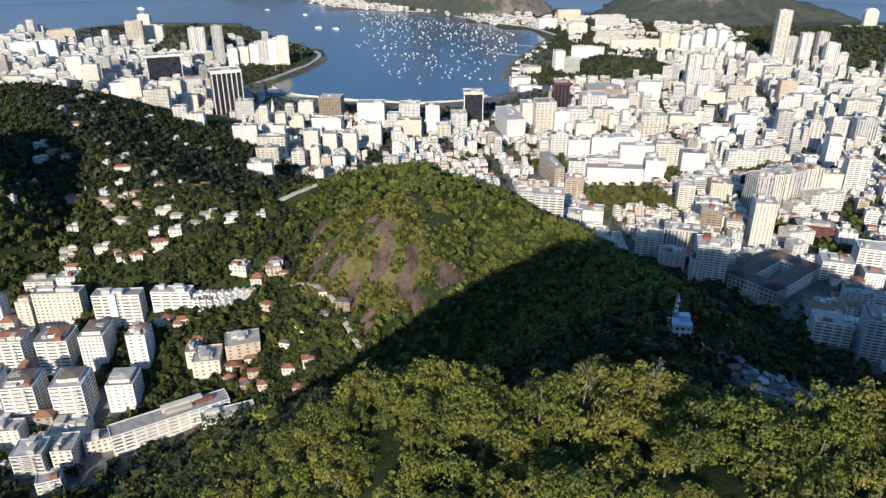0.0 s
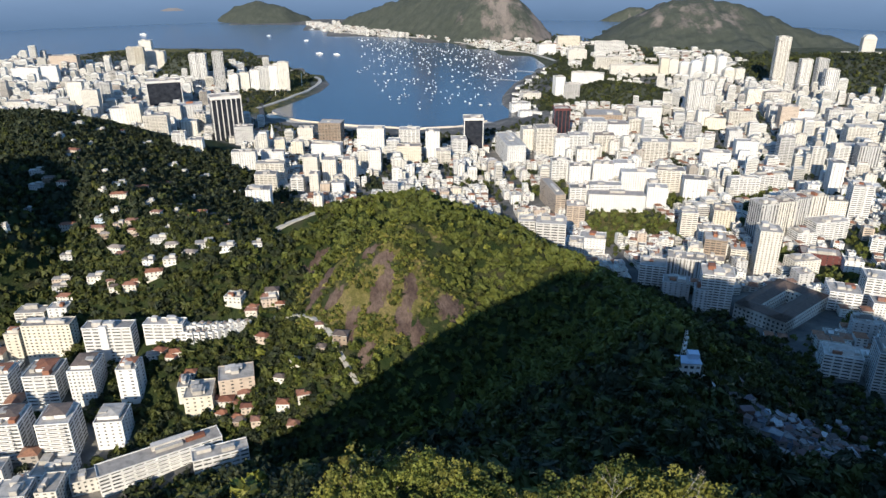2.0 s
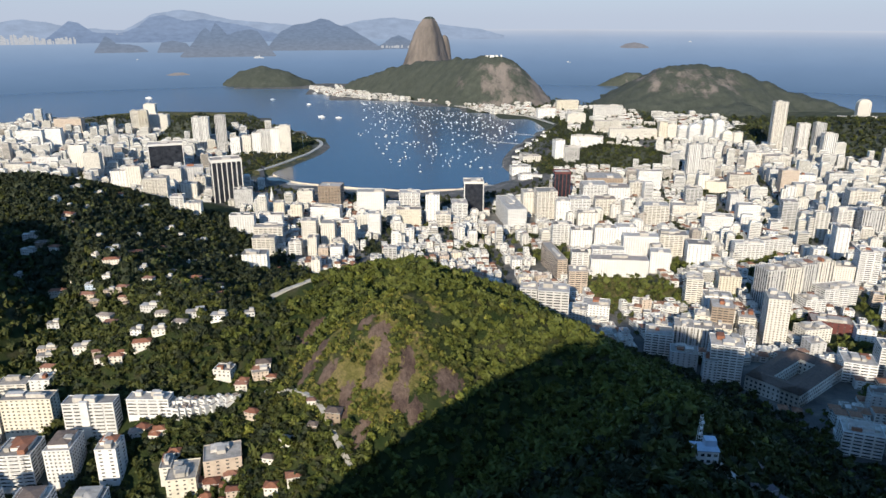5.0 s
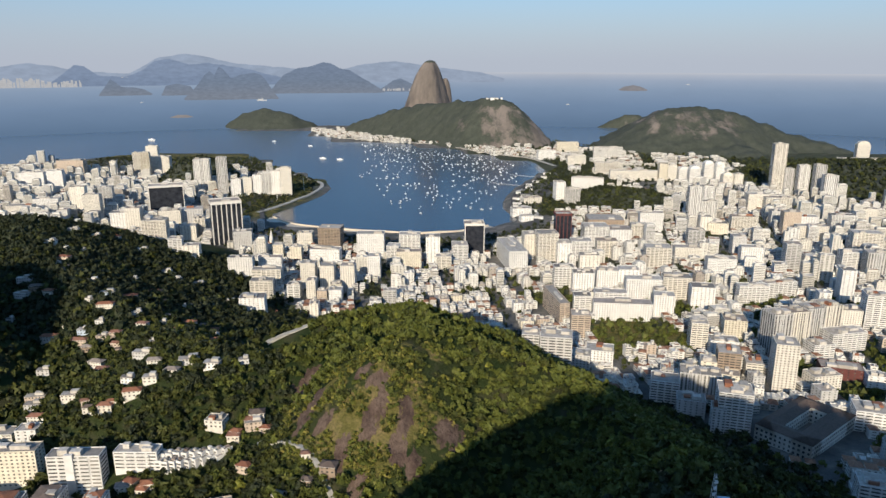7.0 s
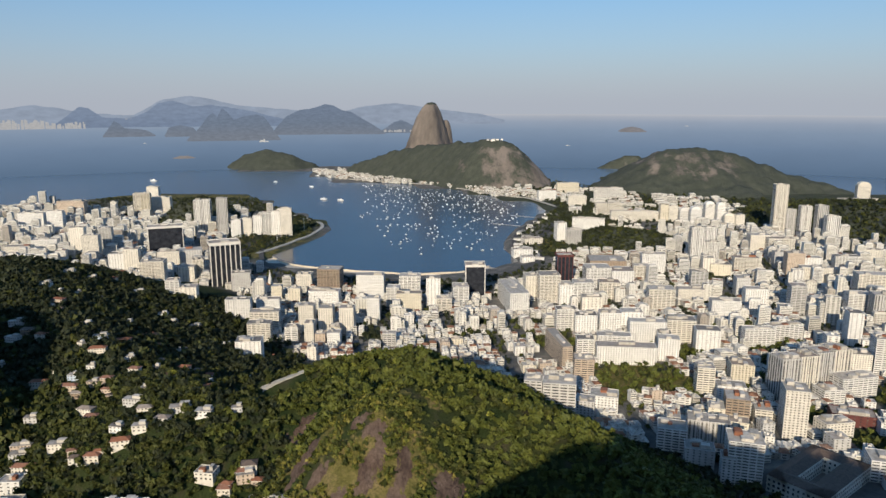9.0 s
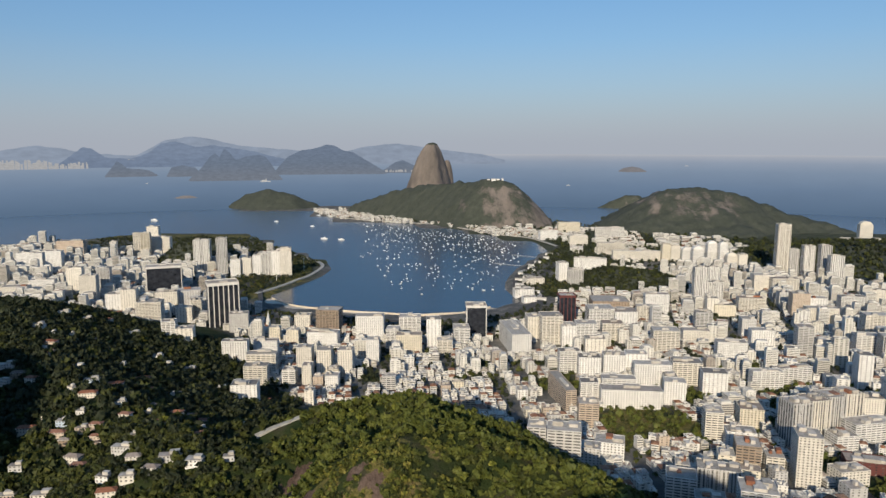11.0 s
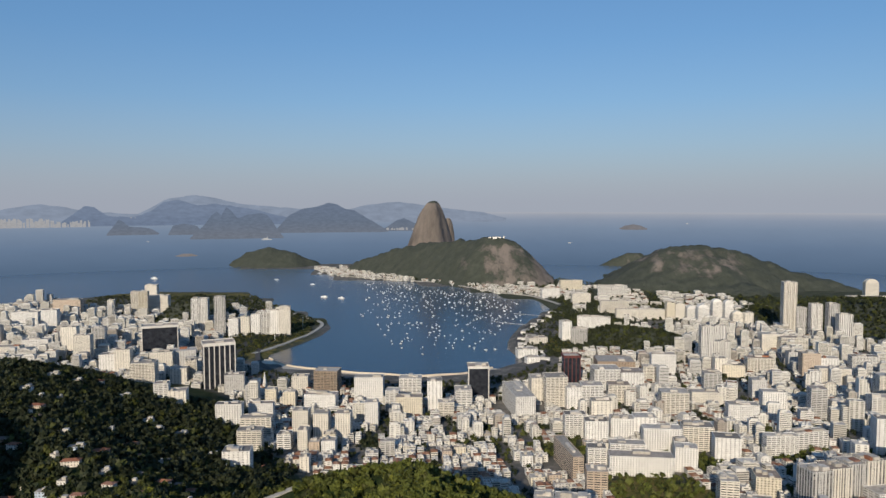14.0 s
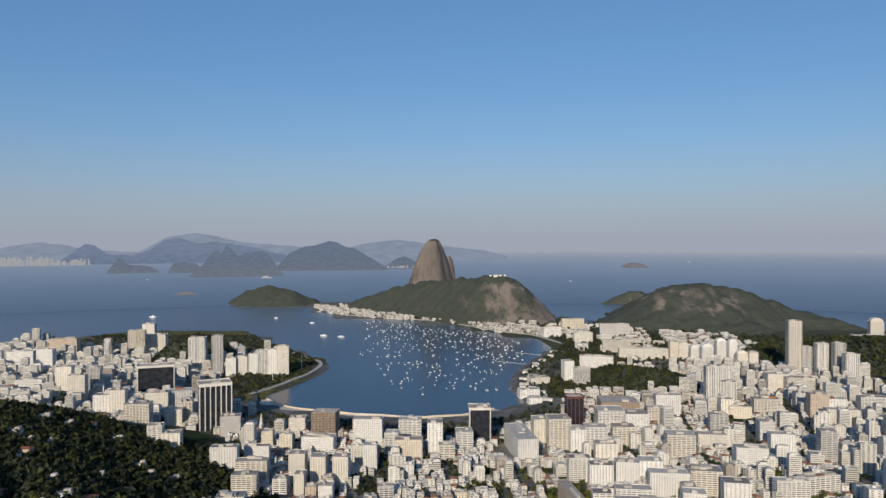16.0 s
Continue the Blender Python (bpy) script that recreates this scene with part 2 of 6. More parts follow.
# ---- mesh helpers ----
class Pile:
    """Quads and triangles gathered for one mesh."""

    def __init__(self):
        self.v, self.f, self.m, self.n = [], [], [], 0
        self.tone, self.tones = None, []

    def add(self, verts, faces, mat=0):
        verts = np.asarray(verts, float)
        self.v.append(verts)
        self.f.append(np.asarray(faces, int) + self.n)
        self.m.append(np.full(len(faces), mat))
        if self.tone is not None:
            self.tones.append(np.full(len(verts), self.tone))
        self.n += len(verts)

    def mesh(self, name, mats, smooth=False):
        me = bpy.data.meshes.new(name)
        if self.n:
            v = np.concatenate(self.v)
            loops = np.concatenate([f.ravel() for f in self.f])
            sizes = np.concatenate([np.full(len(f), f.shape[1]) for f in self.f])
            me.vertices.add(len(v))
            me.vertices.foreach_set("co", v.astype(np.float32).ravel())
            me.loops.add(len(loops))
            me.loops.foreach_set("vertex_index", loops.astype(np.int32))
            me.polygons.add(len(sizes))
            me.polygons.foreach_set("loop_start", np.concatenate([[0], np.cumsum(sizes)[:-1]]).astype(np.int32))
            me.polygons.foreach_set("material_index", np.concatenate(self.m).astype(np.int32))
            me.polygons.foreach_set("use_smooth", np.full(len(sizes), smooth))
            me.update(calc_edges=True)
        if self.tones:
            attribute(me, "tone", np.concatenate(self.tones))
        for m in mats:
            me.materials.append(m)
        return me


BOX = np.array([(x, y, z) for z in (0, 1) for x, y in ((-.5, -.5), (.5, -.5), (.5, .5), (-.5, .5))])
SIDES = np.array([(0, 1, 5, 4), (1, 2, 6, 5), (2, 3, 7, 6), (3, 0, 4, 7)])
ALL6 = np.array([(0, 1, 5, 4), (1, 2, 6, 5), (2, 3, 7, 6), (3, 0, 4, 7), (4, 5, 6, 7), (3, 2, 1, 0)])


def turned(v, rz, x, y, z):
    c, s = math.cos(rz), math.sin(rz)
    v = np.asarray(v, float)
    return np.stack([v[:, 0] * c - v[:, 1] * s + x, v[:, 0] * s + v[:, 1] * c + y, v[:, 2] + z], 1)


def part(name, mesh, parent, label=""):
    ob = new(name, mesh)
    ob.parent = parent
    if label:
        ob["label"] = label
    return ob


def grid_mesh(name, xs, ys, zf, mat, smooth=True):
    X, Y = np.meshgrid(xs, ys)
    Z = zf(X, Y)
    v = np.stack([X.ravel(), Y.ravel(), Z.ravel()], 1)
    nx, ny = len(xs), len(ys)
    i = (np.arange(ny - 1)[:, None] * nx + np.arange(nx - 1)[None]).ravel()
    p = Pile()
    p.add(v, np.stack([i, i + 1, i + nx + 1, i + nx], 1))
    return p.mesh(name, [mat], smooth), X, Y, Z


def attribute(me, name, values):
    at = me.attributes.new(name, "FLOAT", "POINT")
    at.data.foreach_set("value", np.asarray(values, np.float32).ravel())


rng = np.random.default_rng(7)


def wobble(x, y, scale, seed=0):
    """A cheap smooth noise, about -1 to 1, for arrays."""
    r = np.random.default_rng(seed)
    out = np.zeros_like(np.asarray(x, float))
    for k in range(14):
        a = r.uniform(0, 2 * math.pi)
        f = r.uniform(0.6, 2.2) / scale
        out += np.sin((np.cos(a) * x + np.sin(a) * y) * f * 2 + r.uniform(0, 6.3)) / 14 * 2.2
    return out


# ---- lie of the land ----
COAST = [(-4800, -4800), (-4800, 1700), (-1950, 2500), (-1551, 2871), (-1393, 3010), (-1106, 3126), (-797, 2984), (-541, 2570), (-391, 2341), (-364, 2241),
         (-373, 2106), (-428, 1930), (-469, 1836), (-439, 1776), (-378, 1720), (-239, 1664), (-61, 1622), (48, 1648), (142, 1727), (194, 1784), (166, 1924), (178, 2057)]
COAST += [(230, 2250), (336, 2521), (401, 2691), (336, 2934), (227, 3001), (-33, 3395), (-256, 3533), (-557, 3682), (-755, 4033), (-843, 4309), (-937, 4162),
          (-1165, 4303), (-1400, 4560), (-1350, 4700), (-800, 4600), (-420, 4480), (120, 4480), (260, 4200), (300, 3800), (557, 3702), (600, 3500), (706, 3385)]
COAST += [(860, 3848), (1100, 3950), (1726, 3426), (1950, 2950), (2500, 2600), (4800, 1900), (4800, -4800)]
COAST = np.array(COAST, float)
# crest lines: points (x, y, height), then the fall on either side
CRESTS = [
    ([(-30, -160, 300), (25, 0, 334), (25, 60, 332), (25, 74, 330), (68, 165, 232)], 0.89),
    ([(68, 165, 232), (112, 300, 186), (150, 440, 148), (140, 540, 128), (90, 600, 136), (-5, 625, 162), (-45, 572, 160), (-80, 640, 144), (-180, 625, 134)], 0.72),
    ([(-5, 625, 160), (-28, 712, 147), (-105, 725, 132), (-200, 715, 118)], 0.75),
    ([(-28, 712, 147), (40, 694, 134), (98, 640, 116)], 0.75),
    ([(15, 50, 332), (32, 50, 338), (60, 48, 341), (95, 42, 342)], 1.0),
    ([(25, 64, 331), (2, 75, 327), (-14, 104, 302), (-32, 122, 280), (-62, 170, 214)], 0.95),
    ([(-180, 625, 134), (-280, 625, 108), (-400, 720, 78)], 0.62),
    ([(-180, 625, 134), (-330, 770, 108)], 0.5),
    ([(-330, 770, 108), (-480, 900, 112), (-620, 1040, 132), (-690, 1160, 138), (-900, 1150, 150), (-1400, 900, 180)], 0.36),
    ([(-620, 1040, 132), (-520, 1160, 88), (-430, 1180, 50)], 0.4),
    ([(-30, -160, 300), (-300, -500, 330), (-1200, -900, 480)], 0.5),
    ([(25, 0, 332), (130, 20, 332), (230, 0, 330), (330, 40, 240), (420, 190, 150)], 0.7),
    # spur added out of view on the left to shade the villa hill
    ([(-780, 640, 228), (-620, 690, 224), (-525, 700, 192)], 1.3),
]


def seg_near(X, Y, p, q):
    """Distance to a stretch of a crest, and how far along it."""
    d = np.array(q[:2], float) - np.array(p[:2], float)
    t = np.clip(((X - p[0]) * d[0] + (Y - p[1]) * d[1]) / (d @ d), 0, 1)
    return np.hypot(X - p[0] - t * d[0], Y - p[1] - t * d[1]), t


def inside(X, Y, poly):
    hit = np.zeros(np.shape(X), bool)
    for (x0, y0), (x1, y1) in zip(poly, np.roll(poly, -1, 0)):
        c = (y0 > Y) != (y1 > Y)
        hit ^= c & (X < (x1 - x0) * (Y - y0) / (y1 - y0 + 1e-12) + x0)
    return hit


def shore(X, Y):
    """Metres inland (negative: out at sea)."""
    d = np.full(np.shape(X), 1e9)
    for p, q in zip(COAST, np.roll(COAST, -1, 0)):
        d = np.minimum(d, seg_near(X, Y, p, q)[0])
    return np.where(inside(X, Y, COAST), d, -d)


def lift(X, Y):
    """The hills alone."""
    h = np.zeros(np.shape(X))
    for pts, fall in CRESTS:
        for p, q in zip(pts, pts[1:]):
            d, t = seg_near(X, Y, p, q)
            top = p[2] + (q[2] - p[2]) * t
            round_off = np.sqrt(d * d + 18 * 18) - 18
            h = np.maximum(h, top - fall * round_off)
    lip = 77 + np.clip(8 - X, 0, 60) * 1.35 - np.clip((X - 20) / 25, 0, 1) * 16
    drop = np.clip((Y - lip) / 26, 0, 1) * np.clip((240 - Y) / 70, 0, 1) * np.clip((X + 60) / 30, 0, 1) * np.clip((170 - X) / 40, 0, 1)
    return h - 19 * drop


def base_level(X, Y):
    """The built-up ground: near sea level by the bay, rising to the foot of the hills."""
    up = np.clip((1350 - Y) / 800, 0, 1) ** 1.3 * 28
    left = np.clip((-60 - X) / 250, 0, 1) * np.clip((800 - Y) / 300, 0, 1) * 16
    side = np.clip((X - 500) / 900, 0, 1) * np.clip((1900 - Y) / 900, 0, 1) * 10
    return 4 + up + left + side


def height(X, Y):
    X, Y = np.asarray(X, float), np.asarray(Y, float)
    b, h = base_level(X, Y), lift(X, Y) + 5 * wobble(X, Y, 60, 3) * np.clip(np.hypot(X - 25, Y - 40) / 250, 0.25, 1)
    k = 10.0
    m = np.maximum(b, h)
    z = m + k * np.log(np.exp((b - m) / k) + np.exp((h - m) / k)) - k * 0.15
    s = shore(X, Y)
    return np.where(s < 60, np.minimum(z, -6 + np.clip(s + 25, 0, 200) * 0.32), z)


def hill_share(X, Y):
    """1 on the wooded hills, 0 in the built-up flats."""
    return np.clip((lift(X, Y) - base_level(X, Y) + 2) / 10, 0, 1)


# bare slabs on the steep face: middle, half length, half width, and the turn of the long side
SLABS = [(-50, 524, 20, 7.4, 68), (-28, 519, 22, 6.6, 82), (-30, 503, 15, 7.4, 80), (-50, 548, 10, 7.4, 30), (-20, 493, 12, 5.7, 75), (6, 522, 16, 9.8, 60), (-118, 600, 22, 8.2, 70), (-103, 545, 22, 7.4, 65), (-89, 523, 13, 6.6, 40), (-72, 500, 14, 6.6, 80), (-60, 556, 9, 4.9, 20), (-60, 476, 10, 6.6, 60)]


def rock_face(x, y):
    """Bare slabs on the steep face above the valley, drawn out along the fall of the slope."""
    f = np.zeros(np.shape(x))
    for cx, cy, a_, b_, turn_ in SLABS:
        c_, s_ = math.cos(radians(turn_)), math.sin(radians(turn_))
        u, v = (x - cx) * c_ + (y - cy) * s_, -(x - cx) * s_ + (y - cy) * c_
        f = np.maximum(f, np.exp(-((u / a_) ** 2 + (v / b_) ** 2) ** 1.5 * 0.8))
    return np.clip(f * 0.88 + wobble(x, y, 9, 12) * 0.2 * (f > 0.05), 0, 0.95)


def meadow_at(x, y):
    a = np.exp(-(((x + 54) / 78) ** 2 + ((y - 538) / 68) ** 2) ** 2)
    return np.clip(a * 1.1 + wobble(x, y, 22, 5) * 0.5 - 0.3, 0, 1) * np.clip((y + 0.25 * x - 452) / 14, 0, 1)


PARKS = [(515, 1940, 130, 110), (268, 975, 66, 70), (440, 850, 34, 42), (415, 962, 24, 18), (520, 1108, 44, 11), (620, 1560, 55, 16), (690, 1360, 30, 18), (900, 1500, 40, 22), (190, 1160, 22, 85), (160, 1270, 40, 16), (300, 1950, 60, 120), (-510, 2080, 120, 190), (-480, 2330, 100, 130), (-490, 1860, 70, 90), (-1100, 2950, 500, 130), (460, 2350, 120, 110), (1350, 2350, 300, 90), (470, 780, 40, 40), (-500, 1420, 30, 60)]
PARKS += [(325, 965, 22, 48), (231, 919, 23, 20), (376, 1084, 28, 36), (515, 1117, 23, 24), (402, 940, 16, 26), (439, 831, 22, 60), (470, 787, 24, 36), (566, 903, 20, 34), (474, 1043, 12, 25), (373, 1159, 10, 20), (150, 1150, 14, 40), (-120, 1180, 14, 30), (60, 1250, 14, 20), (-330, 1300, 24, 30)]


def in_park(x, y):
    return any(((x - a) / c) ** 2 + ((y - b) / d) ** 2 < 1 for a, b, c, d in PARKS)


def park_share(X, Y):
    out = np.zeros(X.shape)
    for a, b, c, d in PARKS:
        out = np.maximum(out, np.clip(1.6 - ((X - a) / c) ** 2 - ((Y - b) / d) ** 2, 0, 1))
    return out


def spaced(lo, hi, fine_lo, fine_hi, fine, growth=1.12):
    out = list(np.arange(fine_lo, fine_hi + 0.1, fine))
    s = fine
    while out[-1] < hi:
        s = min(s * growth, 400)
        out.append(out[-1] + s)
    s, low = fine, []
    while (low[-1] if low else fine_lo) > lo:
        s = min(s * growth, 400)
        low.append((low[-1] if low else fine_lo) - s)
    return np.array(low[::-1] + out)


def closer(axis, lo, hi, step):
    """The same rows, but closer together over the rock face."""
    return np.concatenate([axis[axis < lo - 1], np.arange(lo, hi, step), axis[axis > hi + 1]])


def ledges(X, Y):
    """Steps and hollows where the rock lies bare."""
    return height(X, Y) + rock_face(X, Y) * (1.1 * wobble(X + 0.5 * Y, Y * 0.3, 7, 301) + 0.7 * wobble(X, Y, 4, 302))


me, X, Y, Z = grid_mesh("ground", closer(spaced(-4800, 4800, -760, 700, 9), -150, 40, 2.6), closer(spaced(-4800, 4750, -80, 1300, 9), 450, 640, 2.6), ledges, GROUND)
ground = tagged(new("ground", me), "wooded hills and built-up city floor reaching down to the bay", "ground", kind="structure")
hs = hill_share(X, Y)
gx, gy = np.gradient(Z)
wild = ((X > 800) & (Y > 2250)) | ((X > 100) & (Y > 2500))
attribute(me, "city", (1 - hs) * (1 - park_share(X, Y)) * np.where(wild, 0.25, 1.0))
attribute(me, "rock", rock_face(X, Y))
lawn = park_share(X, Y) * (((X < -380) & (Y > 1780)) | ((X > 180) & (X < 460) & (Y < 1040)) | ((X > 230) & (Y > 1850)))
attribute(me, "grass", np.maximum(meadow_at(X, Y) * hs, 0.75 * lawn))


# ---- sea and distance ----
MID = np.array([0.0, 60.0])
p = Pile()
ring = [0, 300, 900, 1500, 2200, 2500, 2800, 3100, 3400, 3800, 4100, 4300, 4450]
turn = np.radians(np.linspace(-180, 180, 145))
v = [(MID[0] + r * math.sin(a), MID[1] + r * math.cos(a), 0.0) for r in ring for a in turn[:-1]]
n = len(turn) - 1
f = [(i * n + j, i * n + (j + 1) % n, (i + 1) * n + (j + 1) % n, (i + 1) * n + j) for i in range(len(ring) - 1) for j in range(n)]
p.add(v, np.array(f)[:, ::-1])
me = p.mesh("water", [SEA], True)
# share of the hazed colour, growing with distance out
attribute(me, "far_haze", np.clip((np.hypot([q[0] + 150 for q in v], [q[1] - 60 for q in v]) - 2200) / 1700, 0, 1))
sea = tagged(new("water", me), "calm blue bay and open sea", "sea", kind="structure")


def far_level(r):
    """The far-sea backdrop is tilted up towards the horizon, which lies just below eye level."""
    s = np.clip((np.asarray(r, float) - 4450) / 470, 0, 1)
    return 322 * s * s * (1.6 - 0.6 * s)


# tilted glowing sheet that stands in for the hazy sea far out
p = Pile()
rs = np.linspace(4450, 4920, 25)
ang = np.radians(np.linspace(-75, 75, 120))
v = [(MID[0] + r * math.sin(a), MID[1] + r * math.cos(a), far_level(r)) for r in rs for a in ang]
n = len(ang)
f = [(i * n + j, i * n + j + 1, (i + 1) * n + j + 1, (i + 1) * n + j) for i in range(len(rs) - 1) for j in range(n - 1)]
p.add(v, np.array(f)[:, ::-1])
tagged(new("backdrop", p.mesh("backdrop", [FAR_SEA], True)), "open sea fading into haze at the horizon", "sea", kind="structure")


SLOPES = {}


def crest_hill(name, label, crests, fall, box, step, mat, rough=6.0, rnd=25, wood=(0.4, 0.0), floor=-4.0, seed=1, power=1.0, bare=None):
    """A hill of its own: crest lines with sloping flanks, roughened; wood: share of trees and how it thins on steep ground."""
    xs, ys = np.arange(box[0], box[1], step), np.arange(box[2], box[3], step)

    def zf(X, Y):
        h = np.full(X.shape, -60.0)
        for pts in crests:
            for p, q in zip(pts, pts[1:]):
                d, t = seg_near(X, Y, p, q)
                top = p[2] + (q[2] - p[2]) * t
                h = np.maximum(h, top - fall * (np.sqrt(d * d + rnd * rnd) - rnd) ** power)
        h = h + rough * wobble(X, Y, 45, seed) + rough * 0.6 * wobble(X, Y, 18, seed + 1)
        return np.maximum(h, floor)

    me, X, Y, Z = grid_mesh(name, xs, ys, zf, mat)
    gy, gx = np.gradient(Z, step)
    steep = np.hypot(gx, gy)
    cover = np.clip(wood[0] - wood[1] * (steep - 0.5), -1, 1)
    if bare:
        cover = cover - bare(X, Y, Z)
    attribute(me, "wood", np.clip(cover, -1, 1))
    SLOPES[name] = (zf, box)
    return tagged(new(name, me), label, "hill", kind="structure")


crest_hill("hill_of_the_point", "low wooded headland hill at the bay's mouth", [[(-1330, 4480, 30), (-1226, 4430, 84), (-1104, 4400, 116), (-960, 4380, 86), (-850, 4400, 40)]], 0.75, (-1600, -700, 4150, 4760), 12, GRANITE, 4, 30, (0.75, 0.2), seed=4)
crest_hill("hill_of_the_cablecar", "broad granite hill with wooded crown and bare cliff", [[(208, 3480, 222), (296, 3480, 212)], [(208, 3480, 220), (105, 3570, 200), (22, 3660, 192), (-150, 3820, 172), (-282, 3900, 134), (-495, 4020, 60)]], 1.1, (-800, 640, 3150, 4350), 10, GRANITE, 7, 45, (0.9, 0.25), seed=8,
           bare=lambda X, Y, Z: (0.82 + 0.3 * wobble(X, X * 0.1, 30, 78)) * np.clip((X - 105 + 25 * wobble(X * 0.1, Z, 25, 79)) / 110, 0, 1) * np.clip((212 - Z) / 30, 0, 1) + 0.62 * np.exp(-((X - 85) / 38) ** 2 - ((Z - 105) / 45) ** 2))
crest_hill("hill_of_the_beach", "broad wooded hill with grey rock slabs", [[(895, 3400, 74), (950, 3370, 126), (1035, 3350, 180), (1165, 3350, 190), (1322, 3340, 164), (1450, 3300, 116), (1580, 3240, 72), (1700, 3150, 36)], [(1165, 3350, 186), (1200, 3200, 110), (1250, 3050, 50)]], 0.62, (560, 2150, 2750, 4050), 12, GRANITE, 7, 60, (0.85, 0.1), seed=12,
           bare=lambda X, Y, Z: (0.68 + 0.45 * wobble(X, Y * 0.3, 26, 77)) * np.clip((X - 820) / 90, 0, 1) * np.clip((1430 - X) / 160, 0, 1) * np.clip((Z - 40) / 50, 0, 1) * np.clip((182 - Z) / 12, 0, 1))
crest_hill("hill_behind_the_towers", "dark wooded hillside behind the towers", [[(1180, 2400, 46), (1300, 2350, 70), (1450, 2300, 78), (1850, 2200, 92)]], 0.22, (960, 2700, 1850, 2900), 14, GRANITE, 5, 40, (0.95, 0.0), seed=15)
crest_hill("hill_of_the_widow", "small wooded rock among apartment towers", [[(-840, 2310, 76), (-783, 2310, 92), (-735, 2310, 74)]], 1.1, (-1000, -560, 2180, 2440), 9, GRANITE, 4, 30, (0.9, 0.2), seed=19)
crest_hill("hill_of_the_lookout", "low wooded hill among the city blocks", [[(400, 1950, 15), (470, 2040, 38), (550, 1985, 42), (640, 1870, 14)]], 0.42, (280, 780, 1740, 2180), 10, GRANITE, 4, 30, (0.95, 0.0), seed=27)
crest_hill("islet", "low rocky islet with scrub in the open sea", [[(955, 4420, 8), (1030, 4420, 44), (1110, 4420, 76), (1185, 4420, 78), (1265, 4415, 40)]], 1.3, (880, 1400, 4310, 4520), 8, GRANITE, 3, 30, (0.5, 0.2), floor=-4.0, seed=23)

# the tall granite dome
p = Pile()
prof = [(0, 400), (20, 397), (36, 388), (50, 371), (64, 349), (82, 315), (98, 281), (115, 240), (130, 197), (155, 129), (178, 80), (225, 0), (255, -6)]
fine = np.linspace(0, len(prof) - 1, 56)
rr = np.interp(fine, range(len(prof)), [q[0] for q in prof])
zz = np.interp(fine, range(len(prof)), [q[1] for q in prof])
A = np.radians(np.arange(0, 360, 2.0))
R_, A_ = np.meshgrid(rr, A, indexing="ij")
Z_ = np.repeat(zz[:, None], len(A), 1)
side = 0.88 - 0.13 * np.cos(A_)                      # the seaward flank is the steeper one
corner = 0.95 + 0.08 * np.cos(4 * A_ - 0.7)           # four broad faces with blunt edges
lump = side * corner * (1 + 0.05 * wobble(A_ * 160, Z_ * 0.35, 60, 401) + 0.025 * wobble(A_ * 160, Z_ * 0.5, 22, 402) + 0.012 * wobble(A_ * 160, Z_ * 0.8, 9, 403))
Xd, Yd = -82 + R_ * lump * np.cos(A_), 4290 + 1.25 * R_ * lump * np.sin(A_)
n = len(A)
f = [(i * n + j, i * n + (j + 1) % n, (i + 1) * n + (j + 1) % n, (i + 1) * n + j) for i in range(len(rr) - 1) for j in range(n)]
p.add(np.stack([Xd.ravel(), Yd.ravel(), Z_.ravel()], 1), np.array(f)[:, ::-1])
# a lower buttress leans on the seaward side
nb, hb = 36, np.linspace(0, 1, 24)
ab = np.linspace(0, 2 * math.pi, nb + 1)[:-1]
vb = [(2 + 54 * k ** 0.6 * math.cos(a_) * (1 + 0.08 * math.sin(3 * a_ + 5 * k)), 4350 + 60 * k ** 0.6 * math.sin(a_), 296 - 300 * k ** 1.7) for k in hb for a_ in ab]
p.add(vb, [(i * nb + j, (i + 1) * nb + j, (i + 1) * nb + (j + 1) % nb, i * nb + (j + 1) % nb) for i in range(len(hb) - 1) for j in range(nb)])
me = p.mesh("granite_dome", [GRANITE], True)
attribute(me, "wood", np.concatenate([np.where(Z_ > 388, 0.7, np.where(Z_ < 100, 0.7, -0.55)).ravel(), np.full(len(vb), -0.45)]))
tagged(new("granite_dome", me), "steep bare granite dome with a scrubby top", "mountain", kind="structure")

# hills, town and islands across the water, standing on the far sea
EYE = (4.3, 116.5, 385.6)


def foot_of(dip):
    """How far out the far sea lies that many thousandths below eye level."""
    rs_ = np.linspace(4460, 4915, 400)
    return float(np.interp(-dip, (far_level(rs_) - EYE[2]) / rs_ * 1000, rs_))


